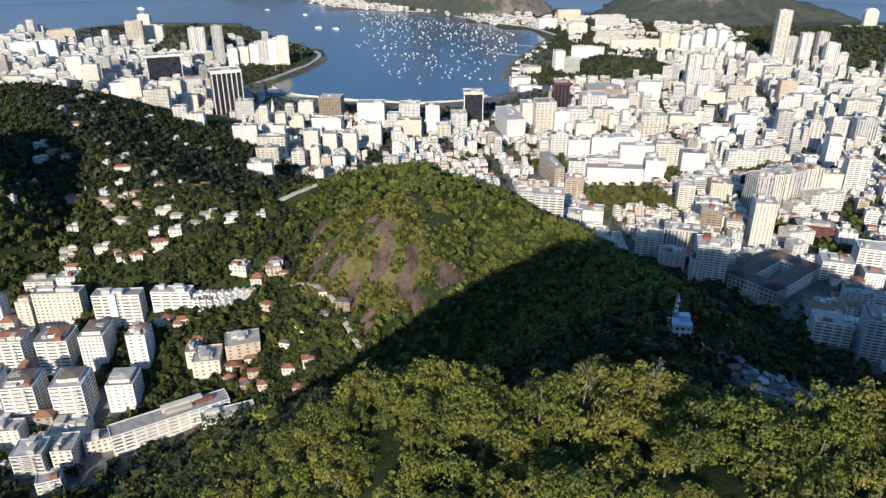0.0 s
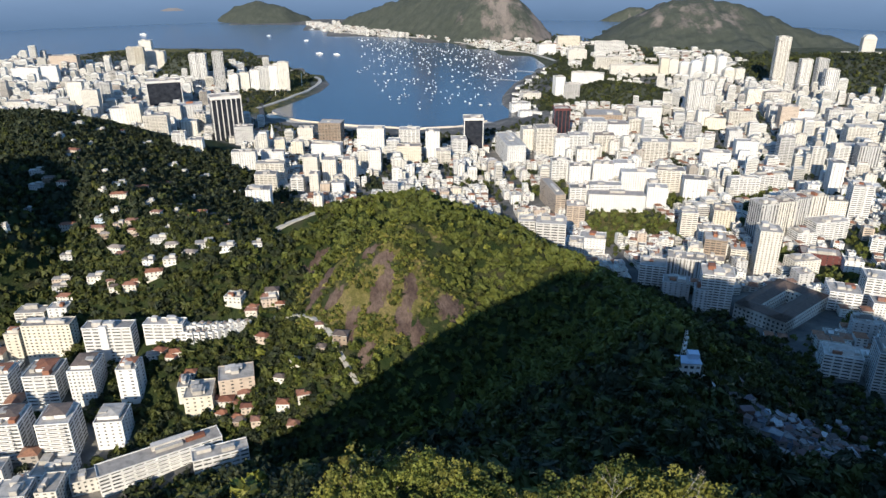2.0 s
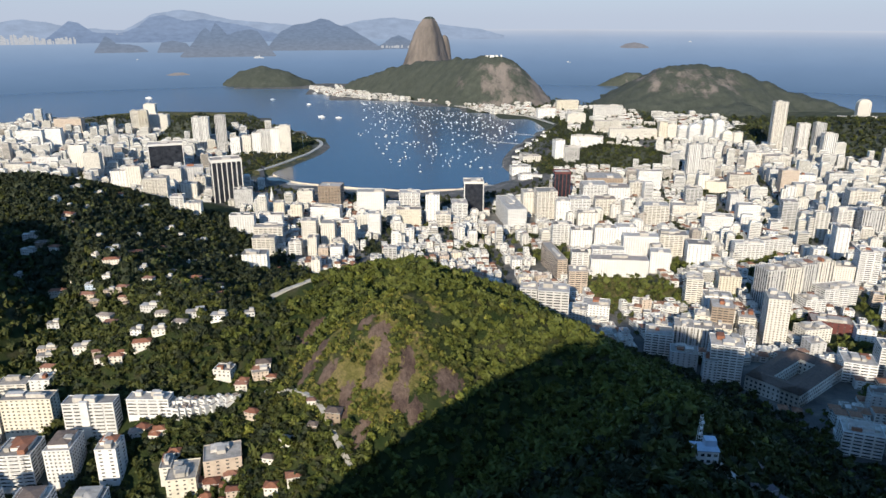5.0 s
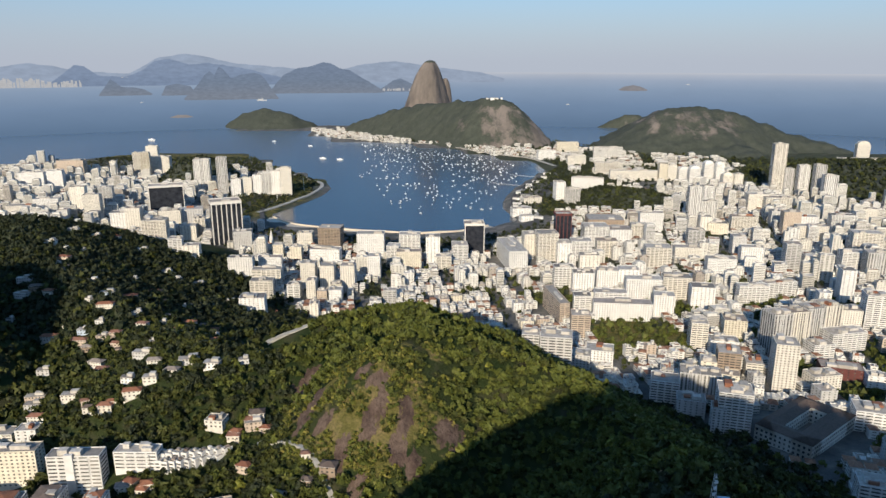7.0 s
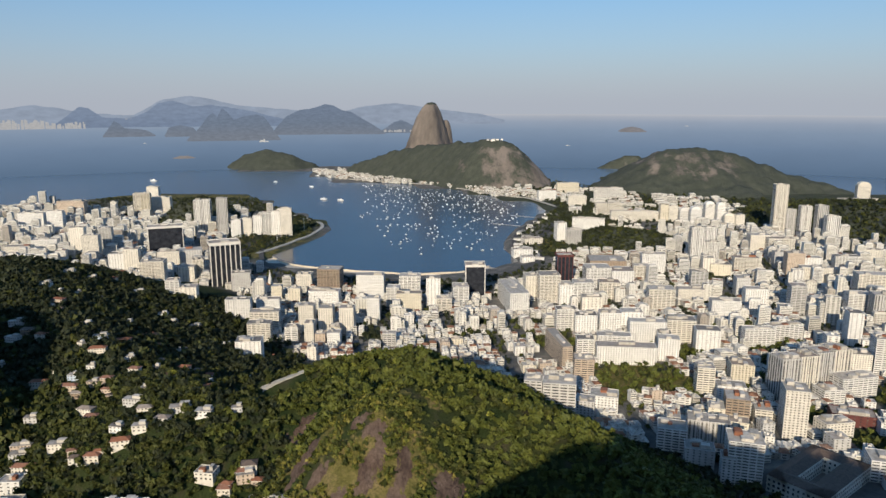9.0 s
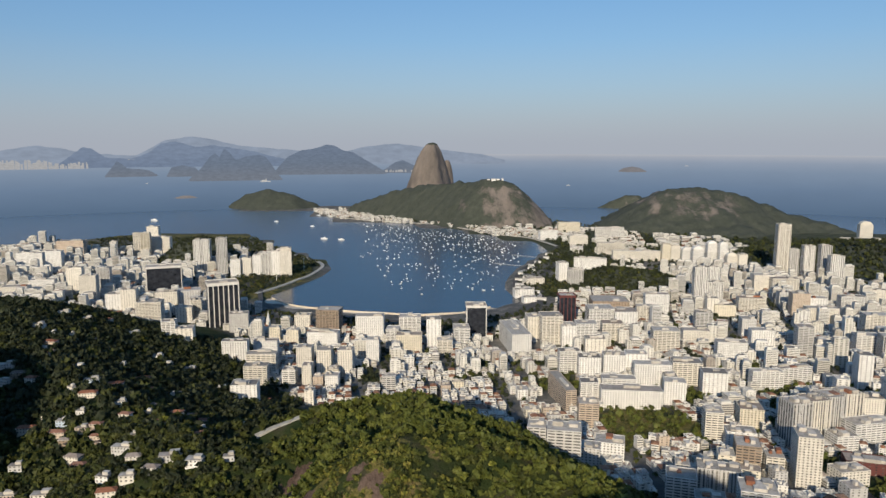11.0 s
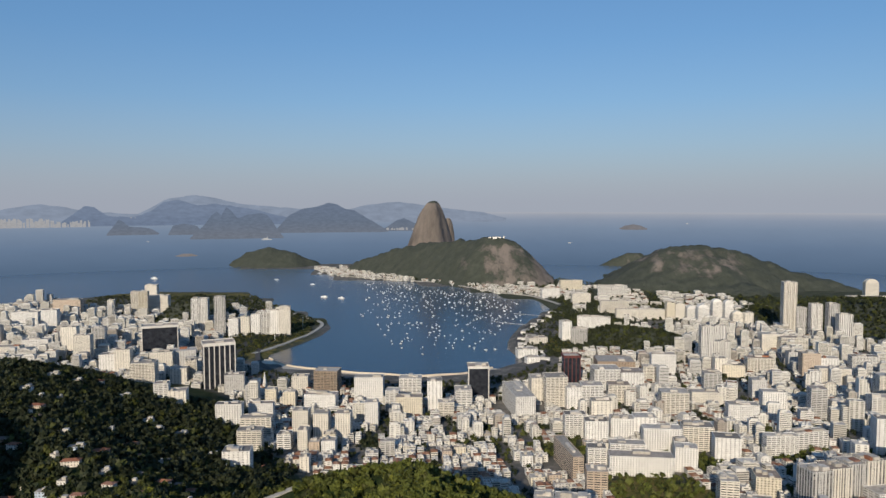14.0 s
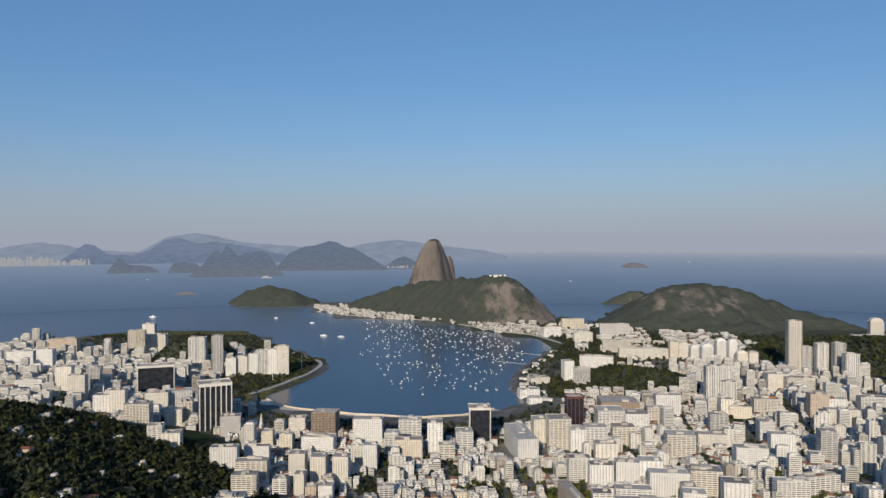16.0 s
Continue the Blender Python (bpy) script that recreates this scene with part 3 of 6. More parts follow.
def far_ridge(name, label, dip, outline, mat, seed, rough=1.0):
    """A distant range: its foot's dip below eye level, and its outline as bearing and rise over eye level, all in thousandths of the distance."""
    r0 = foot_of(dip)
    xs = np.linspace(outline[0][0], outline[-1][0], 120)
    tops = np.interp(xs, [o[0] for o in outline], [o[1] for o in outline])
    tops = tops + rough * (0.9 * wobble(xs, xs * 0, 12, seed) + 0.5 * wobble(xs, xs * 0, 4, seed + 1)) * np.clip((tops + dip) / 10, 0, 1)
    tops = np.maximum(tops, -dip + 0.2)
    p, rows, v = Pile(), 9, []
    for k in range(rows):
        s = k / (rows - 1)
        for x, t in zip(xs, tops):
            r = r0 - 6 + 8 * s + 2.0 * math.sin(x * 0.21 + seed + 2 * s) * s * (1 - s)
            a = math.atan(x / 1000)
            z = EYE[2] + ((-dip - 1.5) * (1 - s) + t * s) / 1000 * r0
            v.append((EYE[0] + r * math.sin(a), EYE[1] - 56 + r * math.cos(a), z))
    n = len(xs)
    p.add(v, [(k * n + j, k * n + j + 1, (k + 1) * n + j + 1, (k + 1) * n + j) for k in range(rows - 1) for j in range(n - 1)])
    return tagged(new(name, p.mesh(name, [mat], True)), label, "mountain", kind="structure")


def far_town(x0, x1, dip, tall, n, seed):
    """Pale blocks of the town on the far shore."""
    r = np.random.default_rng(seed)
    r0 = foot_of(dip) - 9
    p = Pile()
    for _ in range(n):
        a = math.atan(r.uniform(x0, x1) / 1000)
        w, h = r.uniform(5, 13), tall / 1000 * r0 * r.uniform(0.35, 1.0)
        p.add(turned(BOX * (w, 4, h + 4), -a, EYE[0] + r0 * math.sin(a), EYE[1] - 56 + r0 * math.cos(a), EYE[2] - dip / 1000 * r0 - 4), ALL6)
    return tagged(new("far_town", p.mesh("far_town", [FAR_TOWN])), "pale apartment blocks of the town across the water", "buildings", kind="stuff")


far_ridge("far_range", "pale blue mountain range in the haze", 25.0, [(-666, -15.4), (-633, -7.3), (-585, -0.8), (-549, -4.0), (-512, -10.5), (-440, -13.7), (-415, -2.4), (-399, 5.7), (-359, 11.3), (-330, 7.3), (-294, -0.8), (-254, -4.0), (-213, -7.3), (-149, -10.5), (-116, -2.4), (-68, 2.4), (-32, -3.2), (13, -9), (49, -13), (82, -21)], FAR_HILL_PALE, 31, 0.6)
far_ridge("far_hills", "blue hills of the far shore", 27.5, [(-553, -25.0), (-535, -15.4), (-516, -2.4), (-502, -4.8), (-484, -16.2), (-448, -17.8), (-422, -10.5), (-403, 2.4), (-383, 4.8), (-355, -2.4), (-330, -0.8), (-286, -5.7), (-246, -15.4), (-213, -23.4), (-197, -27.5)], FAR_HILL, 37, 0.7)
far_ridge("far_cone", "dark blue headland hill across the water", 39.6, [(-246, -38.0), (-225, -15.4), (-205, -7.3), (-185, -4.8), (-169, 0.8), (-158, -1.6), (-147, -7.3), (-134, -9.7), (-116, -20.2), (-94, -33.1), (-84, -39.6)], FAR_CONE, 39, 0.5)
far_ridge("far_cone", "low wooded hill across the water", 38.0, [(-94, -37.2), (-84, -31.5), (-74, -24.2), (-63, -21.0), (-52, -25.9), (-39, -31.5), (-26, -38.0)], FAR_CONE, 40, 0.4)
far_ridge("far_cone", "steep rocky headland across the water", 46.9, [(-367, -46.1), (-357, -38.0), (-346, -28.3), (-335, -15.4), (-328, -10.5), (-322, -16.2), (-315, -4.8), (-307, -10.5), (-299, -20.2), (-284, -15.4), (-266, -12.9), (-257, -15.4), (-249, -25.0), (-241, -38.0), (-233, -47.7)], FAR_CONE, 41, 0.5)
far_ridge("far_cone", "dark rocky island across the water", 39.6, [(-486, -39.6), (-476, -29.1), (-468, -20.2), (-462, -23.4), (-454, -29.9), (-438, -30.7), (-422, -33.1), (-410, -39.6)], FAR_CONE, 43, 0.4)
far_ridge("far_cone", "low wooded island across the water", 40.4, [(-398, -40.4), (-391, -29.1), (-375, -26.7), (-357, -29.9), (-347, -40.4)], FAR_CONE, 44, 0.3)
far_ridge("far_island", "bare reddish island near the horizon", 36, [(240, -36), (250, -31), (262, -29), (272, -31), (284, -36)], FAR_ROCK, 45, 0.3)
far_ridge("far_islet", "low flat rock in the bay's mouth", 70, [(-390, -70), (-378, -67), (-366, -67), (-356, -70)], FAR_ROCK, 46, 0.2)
# the far ships glow as well, in a white with haze put in
WHITE_HULL = backdrop_material("white ship in haze", [(0.0, (0.55, 0.55, 0.54)), (1.0, (0.55, 0.55, 0.54))], 0.05)
for bearing, dip, n in ((-258, 50, 62), (172, 56, 26), (338, 28, 22), (-427, 50, 16), (-434, 90, 22)):
    r0, a = foot_of(dip) - 4, math.atan(bearing / 1000)
    ship = new("ship")
    ship.matrix_world = Matrix.Translation((EYE[0] + r0 * math.sin(a), EYE[1] - 56 + r0 * math.cos(a), EYE[2] - dip / 1000 * r0)) @ Matrix.Rotation(-a, 4, "Z")
    tagged(ship, "white ship far out on the water", "ship", "ships off the coast")
    for nm, sx, sy, sz, ox, oz in (("hull", 1.0, 0.16, 0.09, 0, -0.02), ("deckhouse", 0.5, 0.12, 0.1, -0.1, 0.07), ("funnel", 0.08, 0.06, 0.1, 0.05, 0.17)):
        q_ = Pile()
        q_.add(BOX * (n * sx, n * sy, n * sz) + (n * ox, 0, n * oz), ALL6)
        part(nm, q_.mesh(nm, [WHITE_HULL]), ship)
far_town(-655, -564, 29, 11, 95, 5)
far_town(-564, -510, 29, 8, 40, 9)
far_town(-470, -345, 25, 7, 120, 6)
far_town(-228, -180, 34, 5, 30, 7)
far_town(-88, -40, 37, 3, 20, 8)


# ---- woods ----
def crown(lobes, leaves, size, seed, flat=0.75, corners=4, clump=(0.28, 0.5), spread=0.36):
    """A crown one unit across the radius: leaf tufts over several uneven lobes."""
    r = np.random.default_rng(seed)
    cen = np.concatenate([r.normal(0, spread, (lobes, 2)), r.uniform(0.12, 1.0, (lobes, 1)) * flat], 1)
    rad = r.uniform(*clump, lobes)
    k = r.integers(0, lobes, leaves)
    d = r.normal(0, 1, (leaves, 3))
    d[:, 2] = np.abs(d[:, 2]) * 1.15 - 0.5
    d /= np.linalg.norm(d, axis=1, keepdims=True)
    c = cen[k] + d * (rad[k] * r.uniform(0.75, 1.08, leaves))[:, None]
    nrm = d + r.normal(0, 0.45, (leaves, 3))
    nrm /= np.linalg.norm(nrm, axis=1, keepdims=True)
    u = np.cross(nrm, r.normal(0, 1, (leaves, 3)))
    u /= np.linalg.norm(u, axis=1, keepdims=True)
    w = np.cross(nrm, u)
    s = (size * r.uniform(0.6, 1.35, leaves))[:, None]
    bend = nrm * s * 0.3
    if corners == 3:
        return np.stack([c - u * s - w * s * 0.6, c + u * s * 0.9 - w * s * 0.5 - bend, c + w * s * 1.1], 1).reshape(-1, 3)
    q = np.stack([c - u * s, c - w * s * 0.7 - bend, c + u * s, c + w * s * 0.7 - bend], 1)
    return q.reshape(-1, 3)


def quads(n):
    return np.arange(n * 4).reshape(-1, 4)


def woods(name, label, pts, protos, mats, pick, category="trees", tall_=(0.85, 1.35)):
    """Many crowns joined: pts are x, y, ground z, radius; pick is the material of each."""
    p = Pile()
    r = np.random.default_rng(len(pts))
    corners = 3 if len(protos[0]) % 4 else 4
    for (x, y, z, rad), m in zip(pts, pick):
        v = protos[r.integers(len(protos))]
        a, tall = r.uniform(0, 6.3), r.uniform(*tall_)
        c, s = math.cos(a), math.sin(a)
        w = np.empty_like(v)
        w[:, 0] = (v[:, 0] * c - v[:, 1] * s) * rad + x
        w[:, 1] = (v[:, 0] * s + v[:, 1] * c) * rad + y
        w[:, 2] = v[:, 2] * rad * tall + z + rad * 0.35
        p.add(w, np.arange(len(v)).reshape(-1, corners), m)
    return tagged(new(name, p.mesh(name, mats)), label, category, kind="stuff")


def scatter(x0, x1, y0, y1, step):
    gx, gy = np.meshgrid(np.arange(x0, x1, step), np.arange(y0, y1, step))
    x = (gx + rng.uniform(-0.48, 0.48, gx.shape) * step).ravel()
    y = (gy + rng.uniform(-0.48, 0.48, gx.shape) * step).ravel()
    return x, y


NEAR_CROWNS = [crown(22, 310, 0.098, 60 + i, corners=3, clump=(0.16, 0.38), spread=0.42) for i in range(4)]
HILL_CROWNS = [crown(9, 56, 0.215, 90 + i, corners=3) for i in range(8)]
MID_CROWNS = [crown(8, 48, 0.255, 70 + i, corners=3) for i in range(8)]
FAR_CROWNS = [crown(6, 22, 0.40, 80 + i, corners=3) for i in range(8)]

CLEAR = [(133, 340, 10)]                                  # x, y, radius kept free of trees


def clear_of(x, y, extra=0.0):
    ok = np.ones(len(x), bool)
    for cx, cy, r in CLEAR:
        ok &= np.hypot(x - cx, y - cy) > r + extra
    return ok

# ---- buildings ----
MATS = [WALL, GLASS, ROOF, SLAB, TILE]


def paint(name, c, spread=0.08, soil=0.25):
    lo, hi = tuple(v * (1 - spread) for v in c), tuple(min(v * (1 + spread), 0.84) for v in c)
    return plain_surface(name, [(0.0, lo), (1.0, hi)], 0.14, piece="object", soil=soil)


PAINT = {"white": paint("white plaster", (0.690, 0.678, 0.650)), "cream": paint("cream plaster", (0.655, 0.618, 0.548)), "yellow": paint("pale yellow plaster", (0.64, 0.585, 0.475)),
         "pink": paint("beige pink stone", (0.498, 0.409, 0.329)), "grey": paint("grey plaster", (0.516, 0.507, 0.490)), "brown": paint("brown concrete", (0.300, 0.232, 0.175)),
         "red": paint("dark red cladding", (0.115, 0.040, 0.036)), "orange": paint("ochre plaster", (0.498, 0.267, 0.089)), "black": paint("white stone frame", (0.623, 0.596, 0.552)),
         "blue": paint("pale blue plaster", (0.420, 0.500, 0.600)), "tile": paint("warm white plaster", (0.623, 0.570, 0.490))}
DARKGLASS, nt, b = material("dark curtain glass", 0.16, 0.6)
nt.links.new(ramp(nt, noise_of(nt, 0.12, 3), [(0.3, (0.012, 0.014, 0.020)), (0.7, (0.035, 0.038, 0.046))]), b.inputs["Base Color"])
TANK = plain_surface("roof house plaster", [(0.0, (0.378, 0.352, 0.310)), (1.0, (0.612, 0.572, 0.516))], 0.3, piece="object", soil=0.35)
ROOF_ONE = plain_surface("roof felt", [(0.0, (0.20, 0.185, 0.17)), (0.35, (0.36, 0.33, 0.29)), (0.7, (0.50, 0.47, 0.425)), (1.0, (0.32, 0.26, 0.215))], 0.2, piece="object", soil=0.45)
TILE_ONE = plain_surface("clay tiles", [(0.0, (0.192, 0.081, 0.052)), (0.6, (0.320, 0.140, 0.081)), (1.0, (0.240, 0.136, 0.104))], 0.6, piece="object", soil=0.4, bumped=0.1)


BROWNROOF = plain_surface("weathered brown roof", [(0.0, (0.13, 0.10, 0.085)), (0.5, (0.22, 0.17, 0.14)), (1.0, (0.32, 0.28, 0.25))], 0.4, piece="object", soil=0.4)


def storeys(w, d, floors, fh, bay, foot=0.6, share=0.29, tall=0.48, sides=(0, 1, 2, 3)):
    """Window quads, a list for each storey, standing just proud of the walls."""
    rows = []
    for k in range(floors):
        z0 = foot + k * fh + fh * 0.3
        z1 = z0 + fh * tall
        q = []
        for side, (len_, off) in enumerate(((w, d / 2), (d, w / 2), (w, d / 2), (d, w / 2))):
            if side not in sides:
                continue
            n = max(1, int(len_ / bay))
            x = ((np.arange(n) + 0.5) / n - 0.5) * len_
            ww = len_ / n * share
            a = np.empty((n, 4, 3))
            a[:, 0, 0] = a[:, 3, 0] = x - ww
            a[:, 1, 0] = a[:, 2, 0] = x + ww
            a[:, :, 1] = -off - 0.06
            a[:, :2, 2], a[:, 2:, 2] = z0, z1
            a = a.reshape(-1, 3)
            for _ in range(side):
                a = np.stack([-a[:, 1], a[:, 0], a[:, 2]], 1)
            q.append(a)
        rows.append(np.concatenate(q))
    return rows


FOOT = []                                   # x, y, half size of the joined blocks


def add_block(p, x, y, z, w, d, floors, rz, r, fh=3.1, bay=4.0, roof="flat", tank=True):
    """One building of the joined city: walls, windows, parapet, tank house or tiled roof."""
    h = floors * fh + 1.0
    p.tone = r.random()
    FOOT.append((x, y, 0.3 * (w + d)))
    box = BOX * (w, d, h + 6)
    box[:, 2] -= 6
    p.add(turned(box, rz, x, y, z), SIDES, 0)
    strip = r.random() < 0.35 or y > 1500 or (x < -560 and y > 1350)
    for row in storeys(w, d, floors, fh, bay * (4.0 if strip else r.uniform(0.95, 1.5)), share=0.46 if strip else r.uniform(0.15, 0.27), tall=r.uniform(0.28, 0.45), sides=((0, 1, 2, 3), (0, 3), (0, 1), (0, 3), (0,))[r.integers(5)]):
        p.add(turned(row, rz, x, y, z), quads(len(row) // 4), 1)
    if floors > 4 and tank and r.random() < 0.45:
        side = r.choice([-1, 1])
        ww, dd = w * r.uniform(0.35, 0.6), d * r.uniform(0.4, 0.8)
        ox, oy = side * (w / 2 + ww / 2 - 1.0), r.uniform(-0.2, 0.2) * d
        add_block(p, x + ox * math.cos(rz) - oy * math.sin(rz), y + ox * math.sin(rz) + oy * math.cos(rz), z, ww, dd, max(2, floors - int(r.integers(1, 5))), rz, r, fh, bay, tank=False)
        p.tone = r.random()
    if roof == "tile":
        e, t = 0.5, min(w, d) * 0.24
        ridge = (w - d) / 2 if w > d else 0.0
        ridge_y = (d - w) / 2 if d > w else 0.0
        v = [(-w / 2 - e, -d / 2 - e, h), (w / 2 + e, -d / 2 - e, h), (w / 2 + e, d / 2 + e, h), (-w / 2 - e, d / 2 + e, h), (-ridge, -ridge_y, h + t), (ridge, ridge_y, h + t)]
        if ridge_y:
            f4, f3 = [(1, 2, 5, 4), (3, 0, 4, 5)], [(0, 1, 4), (2, 3, 5)]
        else:
            f4, f3 = [(0, 1, 5, 4), (2, 3, 4, 5)], [(1, 2, 5), (3, 0, 4)]
        v = turned(v, rz, x, y, z)
        p.add(v, f4, 4)
        p.add(v, f3, 4)
        return
    top = BOX[4:] * (w, d, 0)
    top[:, 2] = h - 0.7
    p.add(turned(top, rz, x, y, z), [(0, 1, 2, 3)], 2)
    rim = 0.35
    for dx, dy, rw, rd in ((0, -d / 2, w, rim), (0, d / 2, w, rim), (-w / 2, 0, rim, d), (w / 2, 0, rim, d)):
        b_ = BOX * (rw + 0.1, rd + 0.1, 1.0) + (dx, dy, h - 0.7)
        p.add(turned(b_, rz, x, y, z), ALL6[:5], 0)
    if tank and floors > 4 and r.random() < 0.6:
        v = turned(BOX * (w * r.uniform(0.5, 0.85), d * r.uniform(0.5, 0.8), 3.0) + (r.uniform(-0.06, 0.06) * w, r.uniform(0, 0.08) * d, h - 0.7), rz, x, y, z)
        p.add(v, SIDES, 0)
        p.add(v[4:], [(0, 1, 2, 3)], 2)
    if tank:
        for _ in range(r.integers(1, 4)):
            tw, td, th = r.uniform(0.12, 0.3) * w, r.uniform(0.15, 0.4) * d, r.uniform(1.5, 4.0)
            b_ = BOX * (tw, td, th) + (r.uniform(-0.3, 0.3) * w, r.uniform(-0.25, 0.25) * d, h - 0.7)
            v = turned(b_, rz, x, y, z)
            p.add(v, SIDES, 0)
            p.add(v[4:], [(0, 1, 2, 3)], 2 if r.random() < 0.93 else 4)
    if r.random() < 0.5 and floors > 5:
        cut = r.uniform(0.5, 0.95)
        for k in range(1, floors):
            b_ = BOX * (w * cut, 1.1, 1.0) + (0, -d / 2 - 0.5, 0.6 + k * fh - 0.4)
            p.add(turned(b_, rz, x, y, z), ALL6, 0)


TAKEN = []                                  # x, y, half size of the singled-out buildings


def free(x, y, half):
    return all(math.hypot(x - a, y - b) > c + half for a, b, c in TAKEN)


def level(x, y):
    return float(height(np.array([float(x)]), np.array([float(y)]))[0])


COUNT = ["one", "two", "three", "four", "five", "six", "seven", "eight", "nine", "ten", "eleven", "twelve", "thirteen", "fourteen", "fifteen"]
LOOKS = {"grid": "rows of small square windows", "bands": "long balconies on every floor", "ribs": "vertical ribs and narrow windows", "plain": "few windows and blank side walls",
         "dome": "a rounded top storey", "fins": "tall fins over dark glass", "glass": "a dark glass front"}
TONE = {"white": "white", "cream": "cream", "yellow": "pale yellow", "pink": "beige", "grey": "grey", "brown": "brown", "red": "dark red", "orange": "ochre", "black": "white-framed"}


def simple(name, pieces, mat):
    p = Pile()
    for v, f in pieces:
        p.add(v, f)
    return p.mesh(name, [mat])


def apartment(x, y, w, d, h, turn, colour, style, stair=False):
    """A building picked out of the city: walls, roof, a window row and, on some, a balcony for every storey."""
    r = np.random.default_rng(int(abs(x * 31 + y * 17)) + 5)
    z = level(x, y)
    near = y < 1000
    fh = 3.1 if h > 14 else 3.4
    floors = max(2, int(round(h / fh)))
    fh = h / floors
    word = COUNT[floors - 1] if floors <= 15 else "many"
    root = new("office_tower" if style in ("glass", "fins") else "apartment_building")
    root.matrix_world = Matrix.Translation((x, y, z)) @ Matrix.Rotation(radians(turn), 4, "Z")
    tagged(root, f"{TONE[colour]} {word}-storey building with {LOOKS[style]}", "building", "apartment buildings of the city")
    if w > 2.2 * d:
        n_, a_ = int(w / d) + 1, radians(turn)
        for k in range(n_):
            s_ = ((k + 0.5) / n_ - 0.5) * w
            TAKEN.append((x + s_ * math.cos(a_), y + s_ * math.sin(a_), d * 0.62))
            CLEAR.append((x + s_ * math.cos(a_), y + s_ * math.sin(a_), d * 0.75))
    else:
        TAKEN.append((x, y, 0.5 * math.hypot(w, d) * 0.86))
        CLEAR.append((x, y, 0.5 * math.hypot(w, d) + 2))
    wall_mat = PAINT[colour]
    box = BOX * (w, d, h + 8)
    box[:, 2] -= 8
    glassy = style in ("glass", "fins")
    part("wall", simple("wall", [(box, ALL6[:4])], DARKGLASS if glassy and colour != "brown" else wall_mat), root)
    # roof: a deck behind a parapet
    deck = BOX * (w - 0.2, d - 0.2, 0.3) + (0, 0, h - 0.9)
    deck_part = part("roof", simple("roof", [(deck, ALL6)], ROOF_ONE), root)
    rim = [(BOX * (rw, rd, 1.1) + (dx, dy, h - 0.95), ALL6) for dx, dy, rw, rd in ((0, -d / 2 + 0.1, w + 0.24, 0.4), (0, d / 2 - 0.1, w + 0.24, 0.4), (-w / 2 + 0.1, 0, 0.4, d - 0.5), (w / 2 - 0.1, 0, 0.4, d - 0.5))]
    part("parapet", simple("parapet", rim, wall_mat), deck_part)
    if style == "dome":
        n = 9
        arc = [(-math.cos(math.pi * i / n) * w * 0.46, math.sin(math.pi * i / n) * w * 0.3) for i in range(n + 1)]
        v = [(a_, s_ * d * 0.42, h - 0.5 + b_) for s_ in (-1, 1) for a_, b_ in arc]
        m_ = n + 1
        p = Pile()
        p.add(v, [(i, i + 1, m_ + i + 1, m_ + i) for i in range(n)])
        p.add(v, [tuple(range(m_))[::-1]])
        p.add(v, [tuple(range(m_, 2 * m_))])
        part("rounded_top", p.mesh("rounded_top", [wall_mat]), root)
    else:
        if y < 640 and h > 20 and w < 1.9 * d:
            pw, pd = w * r.uniform(0.55, 0.8), d * r.uniform(0.5, 0.75)
            px_, py_ = r.uniform(-0.06, 0.06) * w, r.uniform(0.02, 0.1) * d
            pent = part("penthouse", simple("penthouse", [(BOX * (pw, pd, 3.0) + (px_, py_, h - 0.6), ALL6[:4])], wall_mat), root)
            e_, top_ = 0.5, h + 2.4
            rg_, ry_ = max(0.0, (pw - pd) / 2), max(0.0, (pd - pw) / 2)
            hip = np.array([(-pw / 2 - e_, -pd / 2 - e_, 0), (pw / 2 + e_, -pd / 2 - e_, 0), (pw / 2 + e_, pd / 2 + e_, 0), (-pw / 2 - e_, pd / 2 + e_, 0),
                            (-rg_, -ry_, 1.6), (rg_, -ry_, 1.6), (rg_, ry_, 1.6), (-rg_, ry_, 1.6)]) + (px_, py_, top_)
            part("penthouse_roof", simple("penthouse_roof", [(hip, ALL6)], (TILE_ONE, BROWNROOF, ROOF_ONE, BROWNROOF)[int(r.integers(4))]), pent)
        for _ in range(int(r.integers(1, 4)) + (1 if near else 0)):
            tw, td, th = r.uniform(0.14, 0.36) * w, r.uniform(0.18, 0.42) * d, r.uniform(1.8, 4.6)
            b_ = BOX * (tw, td, th) + (r.uniform(-0.3, 0.3) * w, r.uniform(-0.28, 0.28) * d, h - 0.6)
            part("roof_house", simple("roof_house", [(b_, ALL6)], TANK if r.random() < (0.86 if near else 0.96) else TILE_ONE), deck_part)
    if glassy:
        n = max(4, int(w / 9)) if style == "fins" else 1
        for i in range(n + 1):
            fx = (i / n - 0.5) * w
            fin = BOX * (w / n * 0.2 if style == "fins" else 1.8, 1.2, h) + (fx, -d / 2 - 0.35, 0)
            part("fin", simple("fin", [(fin, ALL6)], wall_mat), root)
        for i in range(4):
            fin = BOX * (1.0, 0.9, h) + (w / 2 + 0.3, (i / 3 - 0.5) * d * 0.9, 0)
            part("fin", simple("fin", [(fin, ALL6)], wall_mat), root)
        crown_ = BOX * (w + 2.4, d + 2.0, h * 0.07) + (0, 0, h - h * 0.055)
        part("cornice", simple("cornice", [(crown_, np.concatenate([ALL6[:4]]))], wall_mat), root)
        for k in range(1, floors):
            line = BOX * (w + 0.3, d + 0.3, 0.35) + (0, 0, k * fh)
            part("floor_band", simple("floor_band", [(line, ALL6)], wall_mat if colour == "brown" else DARKGLASS), root)
        return root
